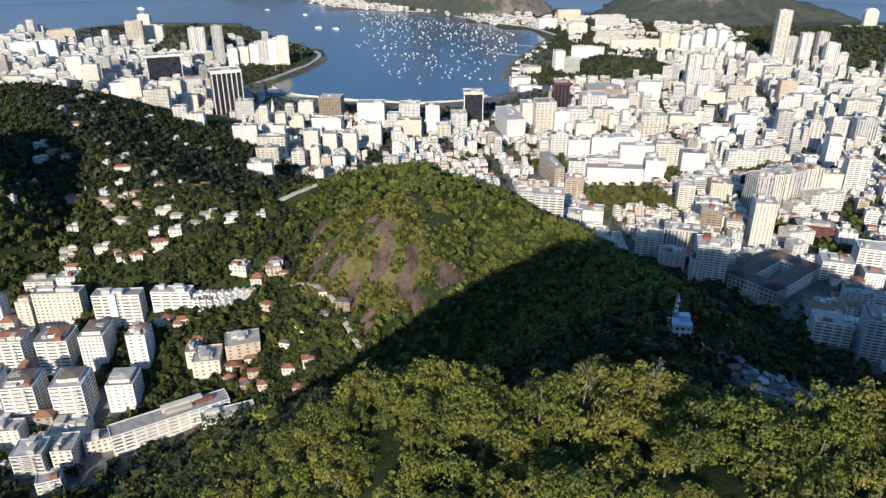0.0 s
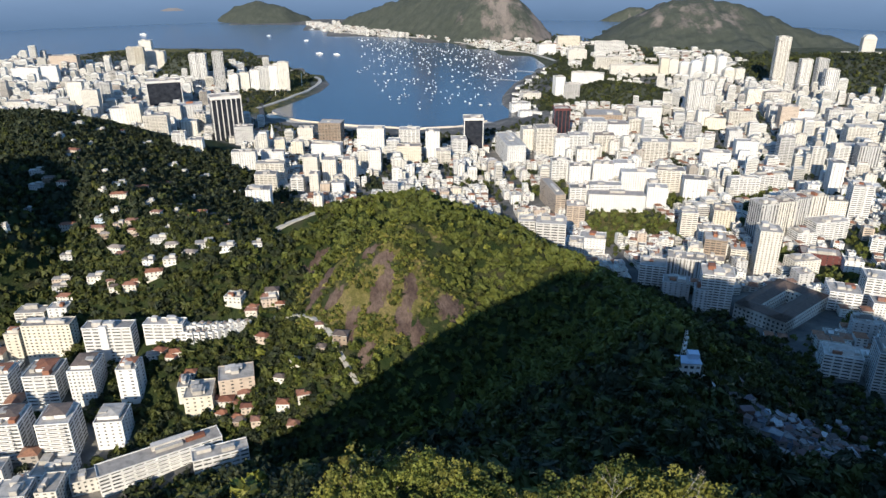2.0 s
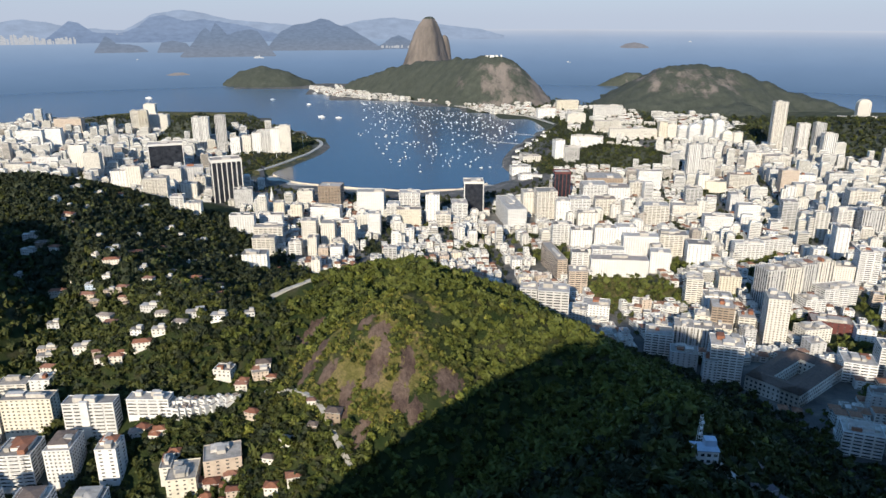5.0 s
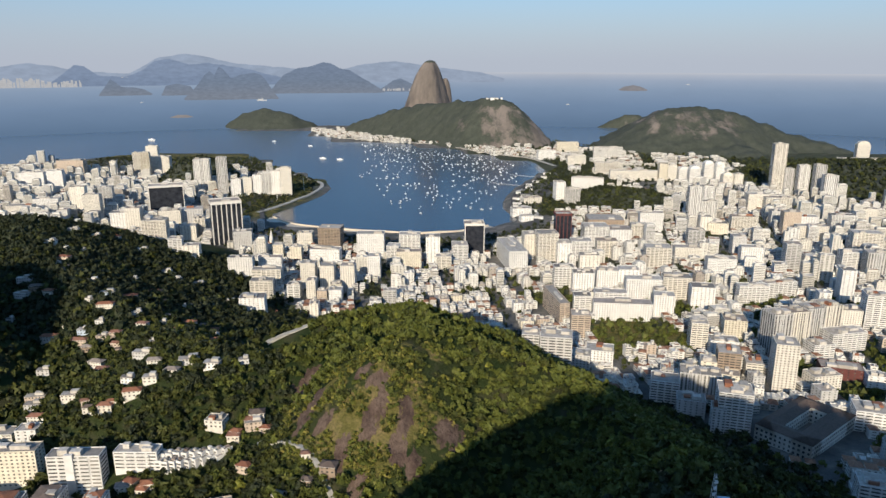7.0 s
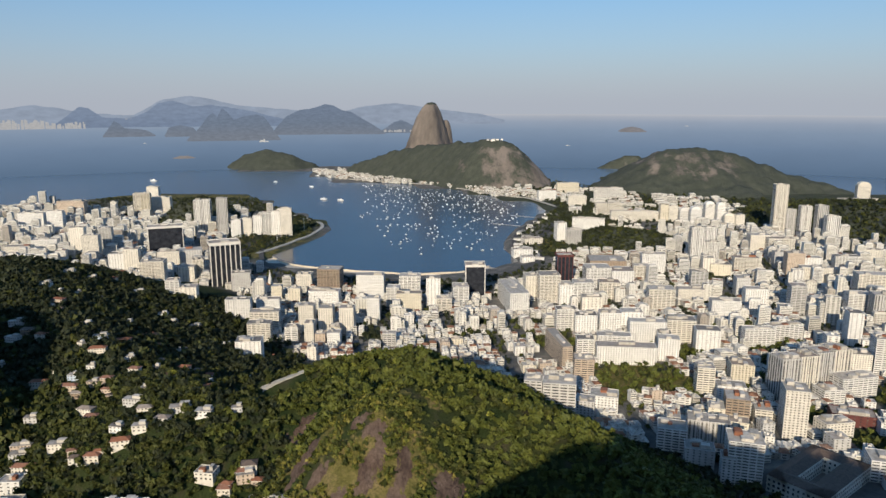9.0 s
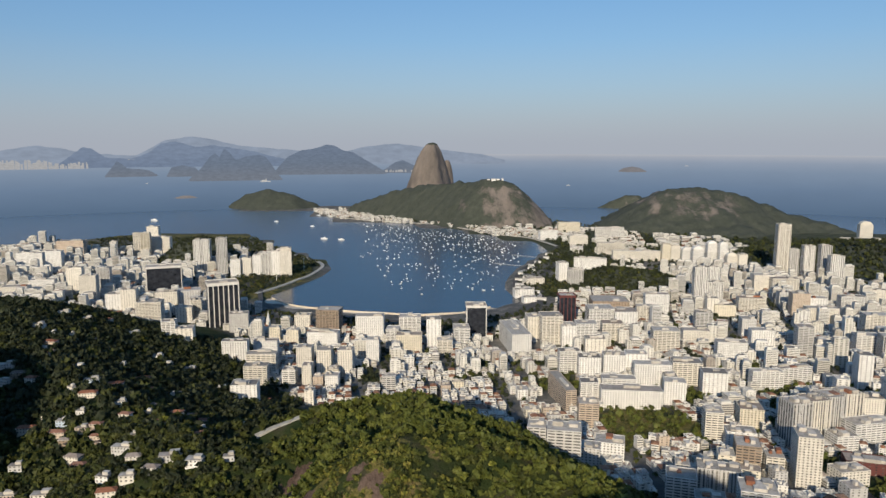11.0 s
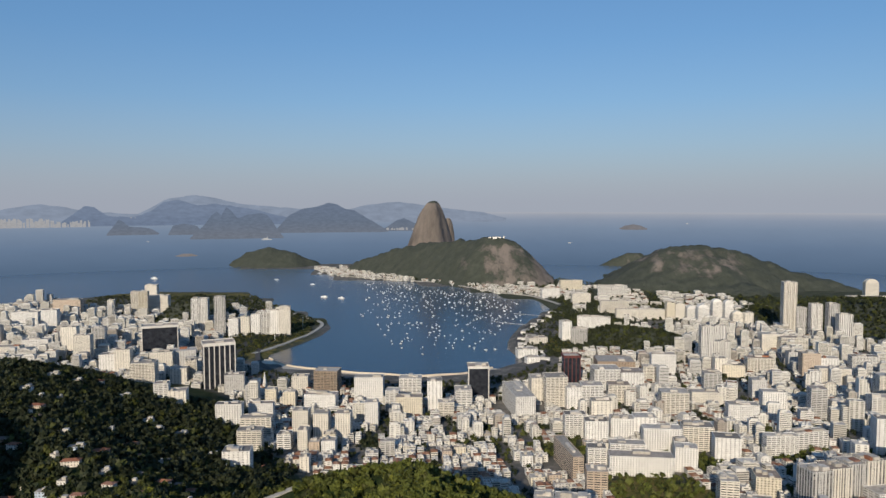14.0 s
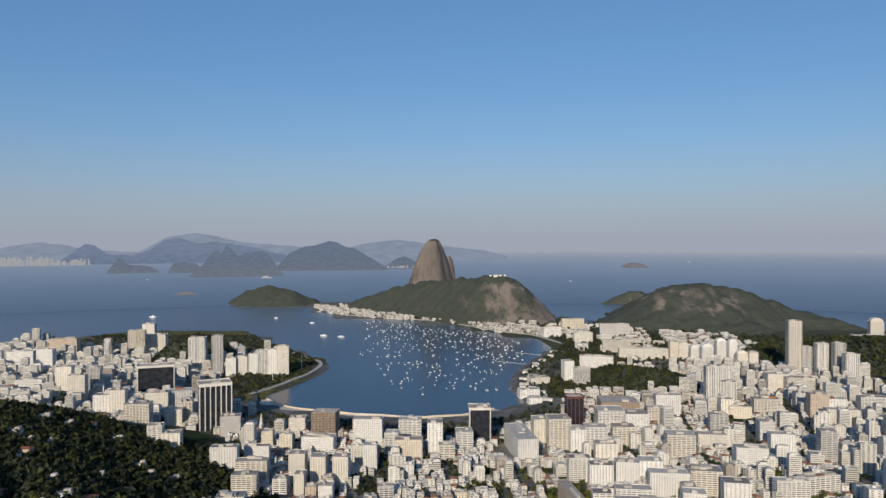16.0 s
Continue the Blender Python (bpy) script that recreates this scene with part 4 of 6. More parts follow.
    bay, share, tall_ = {"grid": (3.5, 0.21, 0.42), "bands": (6.5, 0.40, 0.42), "ribs": (3.6, 0.27, 0.86), "plain": (5.5, 0.15, 0.36), "dome": (3.0, 0.26, 0.4)}[style]
    bay *= r.uniform(0.85, 1.2)
    rows_ = storeys(w, d, floors, fh, bay, foot=0.3, share=share, tall=tall_)
    if y < 800:
        row_mesh = simple("glazing", [(rows_[0], quads(len(rows_[0]) // 4))], GLASS)
        for k in range(floors):
            row_part = tagged(part("glazing", row_mesh, root), kind="stuff")
            row_part.location = (0, 0, k * fh)
    else:
        panes = np.concatenate(rows_)
        tagged(part("glazing", simple("glazing", [(panes, quads(len(panes) // 4))], GLASS), root), kind="stuff")
    if stair:
        part("stair_tower", simple("stair_tower", [(BOX * (w * 0.16, 2.6, h + 10) + (-0.06 * w, -d / 2 - 0.9, -8), ALL6)], wall_mat), root)
    if style == "bands":
        cut, out_ = r.uniform(0.5, 0.78) if near else r.uniform(0.7, 0.98), r.uniform(1.0, 1.6)
        slab = [(BOX * (w * cut, out_, 0.22) + (0, -d / 2 - out_ / 2, 0), ALL6), (BOX * (w * cut, 0.14, 0.95) + (0, -d / 2 - out_, 0.1), ALL6)]
        slab_mesh = simple("balcony", slab, wall_mat)
        for k in range(1, floors):
            part("balcony", slab_mesh, root).location = (0, 0, k * fh)
    if style == "ribs":
        n = max(4, int(w / 5))
        rib_mesh = simple("rib", [(BOX * (0.7, 0.8, h), ALL6)], wall_mat)
        for i in range(n + 1):
            part("rib", rib_mesh, root).location = ((i / n - 0.5) * w, -d / 2 - 0.3, 0)
    return root


apartment(-609, 2077, 28, 20, 50, 10, "white", "plain")
apartment(-582, 2095, 28, 20, 52, 10, "cream", "plain")
apartment(-552, 2100, 26, 20, 59, 10, "white", "plain")
apartment(-525, 2104, 25, 20, 66, 10, "white", "bands")
apartment(-499, 2106, 25, 20, 71, 10, "white", "plain")
apartment(-465, 2089, 32, 22, 83, 10, "cream", "grid")
apartment(-1264, 2412, 88, 30, 59, 5, "pink", "grid")
apartment(-1144, 2460, 20, 20, 51, 10, "cream", "plain")
apartment(-1038, 2410, 24, 25, 86, 10, "cream", "bands")
apartment(-998, 2382, 29, 25, 89, 10, "yellow", "bands")
apartment(-1026, 2512, 40, 25, 96, 5, "cream", "grid")
apartment(-975, 2450, 65, 30, 68, 5, "cream", "grid")
apartment(-732, 2158, 47, 30, 98, 8, "white", "ribs")
apartment(-655, 2102, 30, 35, 110, 14, "grey", "ribs")
apartment(-713, 1822, 82, 45, 77, 20, "black", "glass")
apartment(-470, 1524, 61, 42, 95, 25, "black", "fins")
apartment(-869, 1751, 38, 25, 65, 10, "cream", "grid")
apartment(-971, 1881, 38, 25, 63, 10, "cream", "plain")
apartment(-873, 1837, 30, 30, 70, 14, "grey", "bands")
apartment(-1181, 2160, 44, 25, 64, 10, "white", "grid")
apartment(-727, 1655, 33, 30, 53, 10, "cream", "plain")
apartment(-765, 1665, 37, 30, 40, 10, "white", "plain")
apartment(-595, 1457, 47, 35, 42, 10, "cream", "bands")
apartment(-654, 1686, 49, 30, 39, 14, "cream", "plain")
apartment(-618, 1725, 55, 40, 36, 18, "grey", "plain")
apartment(-558, 1540, 33, 28, 35, 12, "cream", "plain")
apartment(-544, 1574, 23, 25, 45, 12, "cream", "bands")
apartment(-474, 1250, 23, 20, 27, 10, "white", "bands")
apartment(-446, 1248, 28, 25, 22, 10, "cream", "plain")
apartment(-352, 1220, 42, 18, 36, 4, "white", "grid")
apartment(-314, 1272, 41, 18, 38, 4, "white", "grid")
apartment(-298, 1184, 48, 22, 36, 4, "cream", "bands")
apartment(-292, 1127, 36, 22, 33, 4, "cream", "bands")
apartment(-271, 995, 35, 25, 23, 6, "white", "plain")
apartment(-420, 1471, 38, 25, 41, 10, "grey", "grid")
apartment(-324, 1379, 20, 22, 36, 4, "yellow", "grid")
apartment(-286, 1361, 22, 22, 37, 4, "yellow", "plain")
apartment(-291, 1479, 32, 24, 36, 2, "cream", "grid")
apartment(-235, 1468, 47, 34, 51, -6, "brown", "bands")
apartment(-230, 1371, 58, 26, 29, -4, "white", "grid")
apartment(-246, 1152, 21, 20, 25, 0, "white", "bands")
apartment(-231, 1202, 25, 24, 48, 0, "cream", "grid")
apartment(-199, 1206, 24, 26, 42, 0, "cream", "grid")
apartment(-162, 1194, 24, 24, 45, -2, "cream", "grid")
apartment(-217, 1151, 15, 22, 32, 0, "cream", "grid")
apartment(-172, 1116, 20, 20, 26, 0, "white", "grid")
apartment(-194, 1049, 13, 16, 23, 0, "cream", "plain")
apartment(-146, 1414, 54, 30, 51, 0, "white", "grid")
apartment(-97, 1360, 24, 26, 39, -4, "white", "bands")
apartment(-124, 1257, 22, 24, 45, 0, "white", "grid")
apartment(-70, 1455, 43, 30, 38, 0, "white", "bands")
apartment(-65, 1320, 46, 24, 39, 2, "yellow", "grid")
apartment(-21, 1364, 27, 30, 57, 2, "white", "plain")
apartment(0, 1317, 28, 24, 30, 2, "cream", "bands")
apartment(31, 1364, 30, 34, 41, 4, "white", "bands")
apartment(61, 1423, 38, 34, 69, 2, "black", "glass")
apartment(132, 1362, 36, 110, 39, 8, "white", "grid")
apartment(205, 1404, 40, 40, 55, 4, "cream", "bands")
apartment(235, 1385, 28, 34, 41, 4, "white", "plain")
apartment(173, 1434, 23, 34, 44, 4, "cream", "plain")
apartment(252, 1502, 32, 28, 72, 2, "red", "fins")
apartment(382, 1682, 83, 70, 24, -4, "brown", "plain")
apartment(324, 1513, 52, 45, 44, 0, "white", "bands")
apartment(372, 1503, 46, 45, 39, 0, "white", "plain")
apartment(269, 1382, 39, 32, 45, -2, "white", "bands")
apartment(328, 1419, 41, 32, 35, -4, "cream", "bands")
apartment(273, 1318, 36, 28, 32, -4, "cream", "plain")
apartment(237, 1189, 36, 26, 35, -4, "white", "grid")
apartment(279, 1195, 36, 26, 37, -6, "white", "grid")
apartment(208, 1214, 34, 24, 38, 0, "white", "bands")
apartment(323, 1225, 35, 28, 32, -6, "white", "plain")
apartment(325, 1138, 56, 24, 39, -6, "white", "grid")
apartment(264, 1102, 50, 22, 27, -6, "white", "bands")
apartment(269, 1048, 86, 26, 28, -6, "white", "grid")
apartment(336, 1063, 30, 24, 35, -12, "white", "grid")
apartment(172, 1063, 15, 90, 34, 8, "pink", "bands")
apartment(214, 1076, 26, 22, 30, -4, "white", "bands")
apartment(191, 967, 26, 26, 37, -6, "pink", "bands")
apartment(406, 1336, 47, 36, 43, -6, "cream", "bands")
apartment(117, 721, 32, 24, 33, -10, "grey", "bands")
apartment(92, 730, 18, 20, 19, -10, "grey", "bands")
apartment(165, 823, 21, 22, 32, -14, "grey", "grid")
apartment(196, 862, 33, 26, 26, -14, "white", "grid")
apartment(392, 1216, 26, 30, 22, -10, "orange", "plain")
apartment(977, 2096, 35, 30, 155, -8, "cream", "ribs")
apartment(1005, 2087, 28, 26, 83, -6, "grey", "ribs")
apartment(1033, 2056, 30, 24, 94, -6, "white", "ribs")
apartment(1057, 2013, 28, 24, 102, -6, "grey", "ribs")
apartment(1053, 1948, 34, 24, 83, -6, "white", "ribs")
apartment(601, 1707, 30, 24, 95, -4, "white", "ribs")
apartment(701, 1889, 27, 24, 65, -4, "white", "ribs")
apartment(648, 1743, 39, 24, 53, -4, "white", "ribs")
apartment(859, 2324, 30, 22, 65, 0, "white", "dome")
apartment(885, 2297, 25, 22, 66, 0, "white", "dome")
apartment(782, 2334, 31, 22, 41, 0, "white", "dome")
apartment(805, 2295, 35, 22, 49, 0, "white", "dome")
apartment(897, 2256, 31, 20, 36, 0, "cream", "dome")
apartment(926, 2244, 27, 20, 41, 0, "cream", "plain")
apartment(723, 2359, 27, 24, 56, 0, "yellow", "plain")
apartment(750, 2353, 29, 24, 52, 0, "cream", "grid")
apartment(1608, 2755, 47, 26, 74, -8, "cream", "dome")
apartment(1561, 2686, 152, 30, 34, -8, "cream", "grid")
apartment(1022, 1707, 38, 26, 41, -10, "cream", "plain")
apartment(866, 1448, 56, 36, 44, -12, "cream", "bands")
apartment(826, 1878, 50, 36, 45, -6, "cream", "grid")
apartment(867, 1847, 65, 36, 44, -6, "cream", "bands")
apartment(781, 1594, 37, 28, 56, -8, "pink", "grid")
apartment(793, 1694, 23, 26, 38, -8, "grey", "plain")
apartment(837, 1630, 41, 28, 39, -8, "white", "plain")
apartment(526, 1474, 33, 26, 43, -8, "grey", "bands")
apartment(600, 1625, 25, 26, 39, -6, "cream", "plain")
apartment(600, 1435, 27, 28, 39, -8, "grey", "grid")
apartment(625, 1616, 45, 30, 26, -8, "yellow", "plain")
apartment(692, 1639, 54, 30, 37, -8, "cream", "bands")
apartment(643, 1301, 26, 28, 59, -10, "grey", "bands")
apartment(500, 1130, 47, 18, 30, -2, "white", "bands")
apartment(552, 1154, 59, 18, 28, 12, "white", "bands")
apartment(435, 910, 26, 28, 58, 10, "grey", "ribs")
apartment(464, 924, 28, 28, 57, 10, "cream", "ribs")
apartment(496, 945, 27, 28, 55, 10, "grey", "ribs")
apartment(522, 953, 28, 28, 56, 10, "cream", "ribs")
apartment(395, 802, 25, 30, 58, -14, "cream", "grid")
apartment(343, 933, 22, 26, 37, -10, "cream", "bands")
apartment(409, 976, 30, 30, 26, -12, "yellow", "grid")
apartment(367, 906, 35, 24, 21, -12, "white", "plain")
apartment(317, 825, 18, 24, 26, -16, "yellow", "plain")
apartment(341, 826, 26, 30, 38, -16, "brown", "bands")
apartment(373, 828, 19, 22, 23, -16, "cream", "bands")
apartment(409, 1104, 36, 28, 36, -10, "white", "plain")
apartment(344, 1109, 20, 24, 29, -10, "cream", "plain")
apartment(533, 924, 52, 26, 27, 12, "white", "bands")
apartment(487, 896, 29, 24, 21, 8, "white", "bands")
apartment(580, 997, 30, 26, 34, -12, "cream", "grid")
apartment(610, 989, 28, 28, 58, -14, "white", "bands")
apartment(653, 1136, 21, 26, 54, -12, "white", "plain")
apartment(777, 1264, 36, 30, 51, -12, "grey", "ribs")
apartment(480, 832, 47, 26, 15, -18, "red", "plain")
apartment(441, 800, 35, 22, 19, 10, "cream", "grid")
apartment(298, 703, 33, 30, 43, -16, "white", "bands")
apartment(247, 765, 30, 26, 28, -16, "white", "bands")
apartment(275, 768, 21, 24, 36, -16, "grey", "ribs")
apartment(280, 695, 14, 18, 27, -16, "grey", "grid")
apartment(264, 729, 29, 22, 21, -16, "grey", "plain")
apartment(-344, 551, 41, 15, 32, 4, "yellow", "grid")
apartment(-274, 518, 39, 13, 31, 3, "white", "bands", stair=True)
apartment(-410, 559, 16, 14, 32, 4, "white", "plain")
apartment(-382, 559, 13, 12, 27, 4, "yellow", "plain")
apartment(-360, 496, 24, 20, 27, 6, "white", "bands")
apartment(-318, 491, 25, 25, 28, 6, "white", "bands")
apartment(-282, 487, 19, 26, 28, 5, "white", "grid")
apartment(-244, 480, 15, 18, 28, 4, "white", "plain")
apartment(-312, 429, 23, 25, 32, 8, "white", "bands")
apartment(-277, 431, 23, 25, 32, 7, "white", "bands")
apartment(-244, 442, 20, 22, 22, 6, "white", "plain")
apartment(-340, 434, 16, 20, 32, 8, "white", "grid")
apartment(-232, 528, 33, 12, 15, 0, "white", "bands")


def terraced_building(x, y, units):
    """White flats stepping back up the slope along a bend, each step with its own terrace."""
    z = level(x, y)
    root = new("terraced_building")
    root.location = (x, y, z)
    tagged(root, "white terraced apartment building stepping up the slope", "building")
    r = np.random.default_rng(12)
    for k in range(units):
        t_ = k / (units - 1)
        ang = radians(-4 - 38 * t_)
        ux, uy = -21 + 42 * t_, 12 * t_ ** 1.6
        TAKEN.append((x + ux, y + uy + 5, 7))
        CLEAR.append((x + ux, y + uy + 5, 9))
        w_, rise = 5.9 + r.uniform(-0.3, 0.5), 2.2 * t_
        for j, (deep, h_) in enumerate(((6.2, 8.6 - rise), (7.4, 11.8 - rise))):
            h_ += r.uniform(-0.5, 0.5)
            off = 6.7 * j - r.uniform(0.0, 1.1) * (1 - j)
            px_, py_ = ux - off * math.sin(ang), uy + off * math.cos(ang)

            def block(size, place):
                return (turned(BOX * size + place, ang, px_, py_, 0), ALL6)

            step_ = part("step", simple("step", [block((w_, deep, h_ + 6), (0, 0, -6))], PAINT["white"]), root)
            part("terrace_floor", simple("terrace_floor", [block((w_ - 0.5, deep - 0.5, 0.1), (0, 0, h_ - 0.04))], ROOF_ONE), step_)
            rims = [block((w_, 0.22, 0.8), (0, -deep / 2 + 0.11, h_)), block((0.22, deep - 0.5, 0.8), (w_ / 2 - 0.11, 0, h_))]
            part("terrace_wall", simple("terrace_wall", rims, PAINT["white"]), step_)
            level_ = h_ - 2.6
            while level_ > (0.0 if j == 0 else 8.8 - rise):
                wide = w_ * r.uniform(0.45, 0.8)
                part("window", simple("window", [block((wide, 0.1, 1.25), (r.uniform(-0.4, 0.4), -deep / 2 - 0.02, level_))], GLASS), step_)
                level_ -= 2.9
            if r.random() < 0.75:
                part("roof_house", simple("roof_house", [block((r.uniform(1.8, 3.4), r.uniform(1.6, 3.0), r.uniform(1.0, 2.3)), (r.uniform(-1, 1), r.uniform(-0.2, 1.4), h_))], (TANK, PAINT["white"], BROWNROOF)[int(r.integers(3))]), step_)


terraced_building(-194, 524, 9)
apartment(-181, 559, 15, 12, 7, -8, "cream", "grid")
apartment(-163, 484, 27, 22, 13, 16, "pink", "plain")
apartment(-188, 470, 21, 24, 14, 10, "yellow", "plain")
apartment(-203, 479, 8, 18, 12, 10, "cream", "plain")
apartment(-280, 373, 20, 18, 19, 8, "grey", "bands")
apartment(-262, 383, 14, 20, 16, 8, "cream", "grid")
apartment(-310, 398, 19, 14, 15, 8, "cream", "plain")
apartment(-259, 353, 15, 10, 12, 20, "white", "bands")
apartment(-246, 396, 19, 12, 11, 24, "cream", "grid")
apartment(-402, 622, 28, 16, 9, 4, "cream", "bands")
apartment(-368, 611, 18, 14, 10, 4, "white", "plain")
apartment(361, 560, 32, 22, 23, -20, "white", "bands")
apartment(387, 538, 21, 30, 40, -20, "grey", "bands")
apartment(423, 582, 24, 18, 34, -20, "grey", "bands")
apartment(418, 625, 22, 18, 22, -20, "grey", "plain")
apartment(438, 701, 32, 28, 23, -18, "white", "bands")
apartment(482, 712, 32, 28, 34, -18, "white", "bands")
apartment(295, 773, 31, 22, 31, -14, "grey", "ribs")
apartment(326, 2012, 27, 30, 54, 10, "white", "plain")
apartment(356, 1968, 41, 30, 43, -6, "grey", "bands")
apartment(446, 2211, 98, 24, 35, -14, "white", "grid")
apartment(580, 2521, 95, 30, 38, -6, "cream", "bands")
apartment(631, 2378, 155, 24, 32, -4, "cream", "grid")
apartment(535, 3122, 95, 30, 44, 2, "yellow", "grid")
apartment(411, 2885, 72, 26, 39, 10, "white", "grid")
apartment(501, 2715, 70, 24, 39, 4, "cream", "grid")
apartment(667, 2919, 115, 26, 46, -6, "white", "bands")
apartment(481, 1643, 53, 26, 44, -6, "white", "grid")
apartment(437, 1583, 35, 26, 32, -6, "cream", "bands")
apartment(200, 1837, 50, 26, 16, 10, "white", "plain")
apartment(242, 1974, 53, 30, 19, 16, "cream", "plain")
apartment(204, 1750, 31, 24, 14, 10, "white", "plain")
apartment(384, 1155, 45, 30, 38, -8, "cream", "bands")
apartment(511, 1293, 51, 26, 32, -8, "white", "grid")
apartment(480, 1387, 50, 26, 30, -6, "cream", "grid")
apartment(600, 1371, 42, 24, 34, -8, "white", "grid")
apartment(799, 1535, 63, 26, 38, -8, "cream", "grid")
apartment(937, 1662, 56, 26, 34, -8, "white", "bands")
apartment(690, 1307, 42, 30, 30, -10, "cream", "plain")
apartment(761, 1310, 41, 28, 40, -10, "white", "bands")
apartment(-1273, 2192, 74, 26, 52, 10, "white", "grid")
apartment(-1263, 2287, 65, 26, 43, 10, "cream", "grid")
apartment(-1062, 1772, 60, 30, 35, 10, "cream", "grid")
apartment(-1030, 1834, 60, 26, 38, 12, "white", "grid")


GARDENS = []                                # houses that have garden trees round them


def villa(x, y, w, d, turn, kind):
    """A house on the wooded slopes: walls, hipped tile roof or flat terrace, doors and windows."""
    z = level(x, y)
    root = new("villa")
    root.matrix_world = Matrix.Translation((x, y, z)) @ Matrix.Rotation(radians(turn), 4, "Z")
    what = {"tile": "house with an orange clay tile roof", "white": "flat-roofed pale house with a roof terrace", "red": "house with a broad red tile roof", "grey": "house with a weathered brown roof", "blue": "house with pale blue walls"}[kind]
    tagged(root, f"{what} among the trees", "house", "houses on the wooded slopes")
    w, d = 0.7 * w, 0.7 * d
    CLEAR.append((x, y, 0.5 * w))
    CLEAR.append((x + 1, y - 0.5 * w - 3, 0.3 * w))
    TAKEN.append((x, y, 0.5 * w))
    GARDENS.append((x, y, w))
    h = 5.8 if w > 10 else 4.2
    box = BOX * (w, d, h + 7)
    box[:, 2] -= 7
    col = {"tile": ("tile", "cream", "pink"), "white": ("grey", "cream", "white", "pink"), "red": ("pink", "tile"), "grey": ("cream", "brown"), "blue": ("blue",)}[kind]
    col = col[int(abs(x * 7 + y * 3)) % len(col)]
    part("wall", simple("wall", [(box, ALL6[:4])], PAINT[col]), root)
    if kind in ("tile", "red", "grey"):
        e, t, rg = 0.7, d * 0.26, (w - d) / 2
        v = [(-w / 2 - e, -d / 2 - e, h), (w / 2 + e, -d / 2 - e, h), (w / 2 + e, d / 2 + e, h), (-w / 2 - e, d / 2 + e, h), (-rg, 0, h + t), (rg, 0, h + t)]
        p = Pile()
        p.add(v, [(0, 1, 5, 4), (2, 3, 4, 5), (3, 2, 1, 0)])
        p.add(v, [(1, 2, 5), (3, 0, 4)])
        lid = part("roof", p.mesh("roof", [BROWNROOF if kind == "grey" else TILE_ONE]), root)
        part("eave", simple("eave", [(BOX * (w + 1.4, d + 1.4, 0.18) + (0, 0, h - 0.2), ALL6)], PAINT["white"]), lid)
    else:
        lid = part("roof", simple("roof", [(BOX * (w + 0.3, d + 0.3, 0.4) + (0, 0, h - 0.1), ALL6)], ROOF_ONE), root)
        part("terrace_room", simple("terrace_room", [(BOX * (w * 0.45, d * 0.6, 2.6) + (w * 0.2, 0.1 * d, h + 0.3), ALL6)], TANK), lid)
    panes = np.concatenate(storeys(w, d, 2 if h > 5 else 1, 3.0, 3.0, foot=0.2, share=0.2, tall=0.42))
    tagged(part("glazing", simple("glazing", [(panes, quads(len(panes) // 4))], GLASS), root), kind="stuff")
    return root


villa(-164, 553, 11, 8, -14, "tile")
villa(-151, 569, 17, 13, 10, "grey")
villa(-98, 502, 9, 7, 5, "tile")
villa(-79, 488, 16, 12, -9, "grey")
villa(-151, 526, 15, 11, -15, "tile")
villa(-113, 479, 12, 9, -14, "grey")
villa(-125, 471, 12, 9, -10, "grey")
villa(-220, 511, 13, 10, 15, "tile")
villa(-203, 494, 12, 9, 4, "tile")
villa(-167, 467, 15, 12, 5, "tile")
villa(-155, 474, 14, 10, 15, "tile")
villa(-155, 453, 13, 10, -15, "tile")
villa(-189, 462, 15, 11, 15, "white")
villa(-296, 559, 7, 5, 10, "white")
villa(-176, 470, 11, 10, -2, "tile")
villa(-162, 465, 12, 10, 13, "tile")
villa(-148, 457, 15, 9, 10, "tile")
villa(-139, 445, 11, 10, 9, "tile")
villa(-168, 457, 12, 10, -16, "tile")
villa(-153, 450, 13, 11, 8, "grey")
villa(-233, 513, 14, 10, -21, "tile")
villa(-223, 507, 14, 10, -6, "tile")
villa(-238, 510, 14, 9, 13, "grey")
villa(-119, 451, 14, 11, 0, "tile")
villa(-109, 436, 12, 11, -2, "tile")
villa(-94, 483, 10, 9, -9, "grey")
villa(-165, 550, 14, 11, 1, "tile")
villa(-155, 564, 14, 10, 9, "tile")
villa(-142, 559, 12, 9, -4, "tile")
villa(-104, 454, 14, 11, 17, "tile")
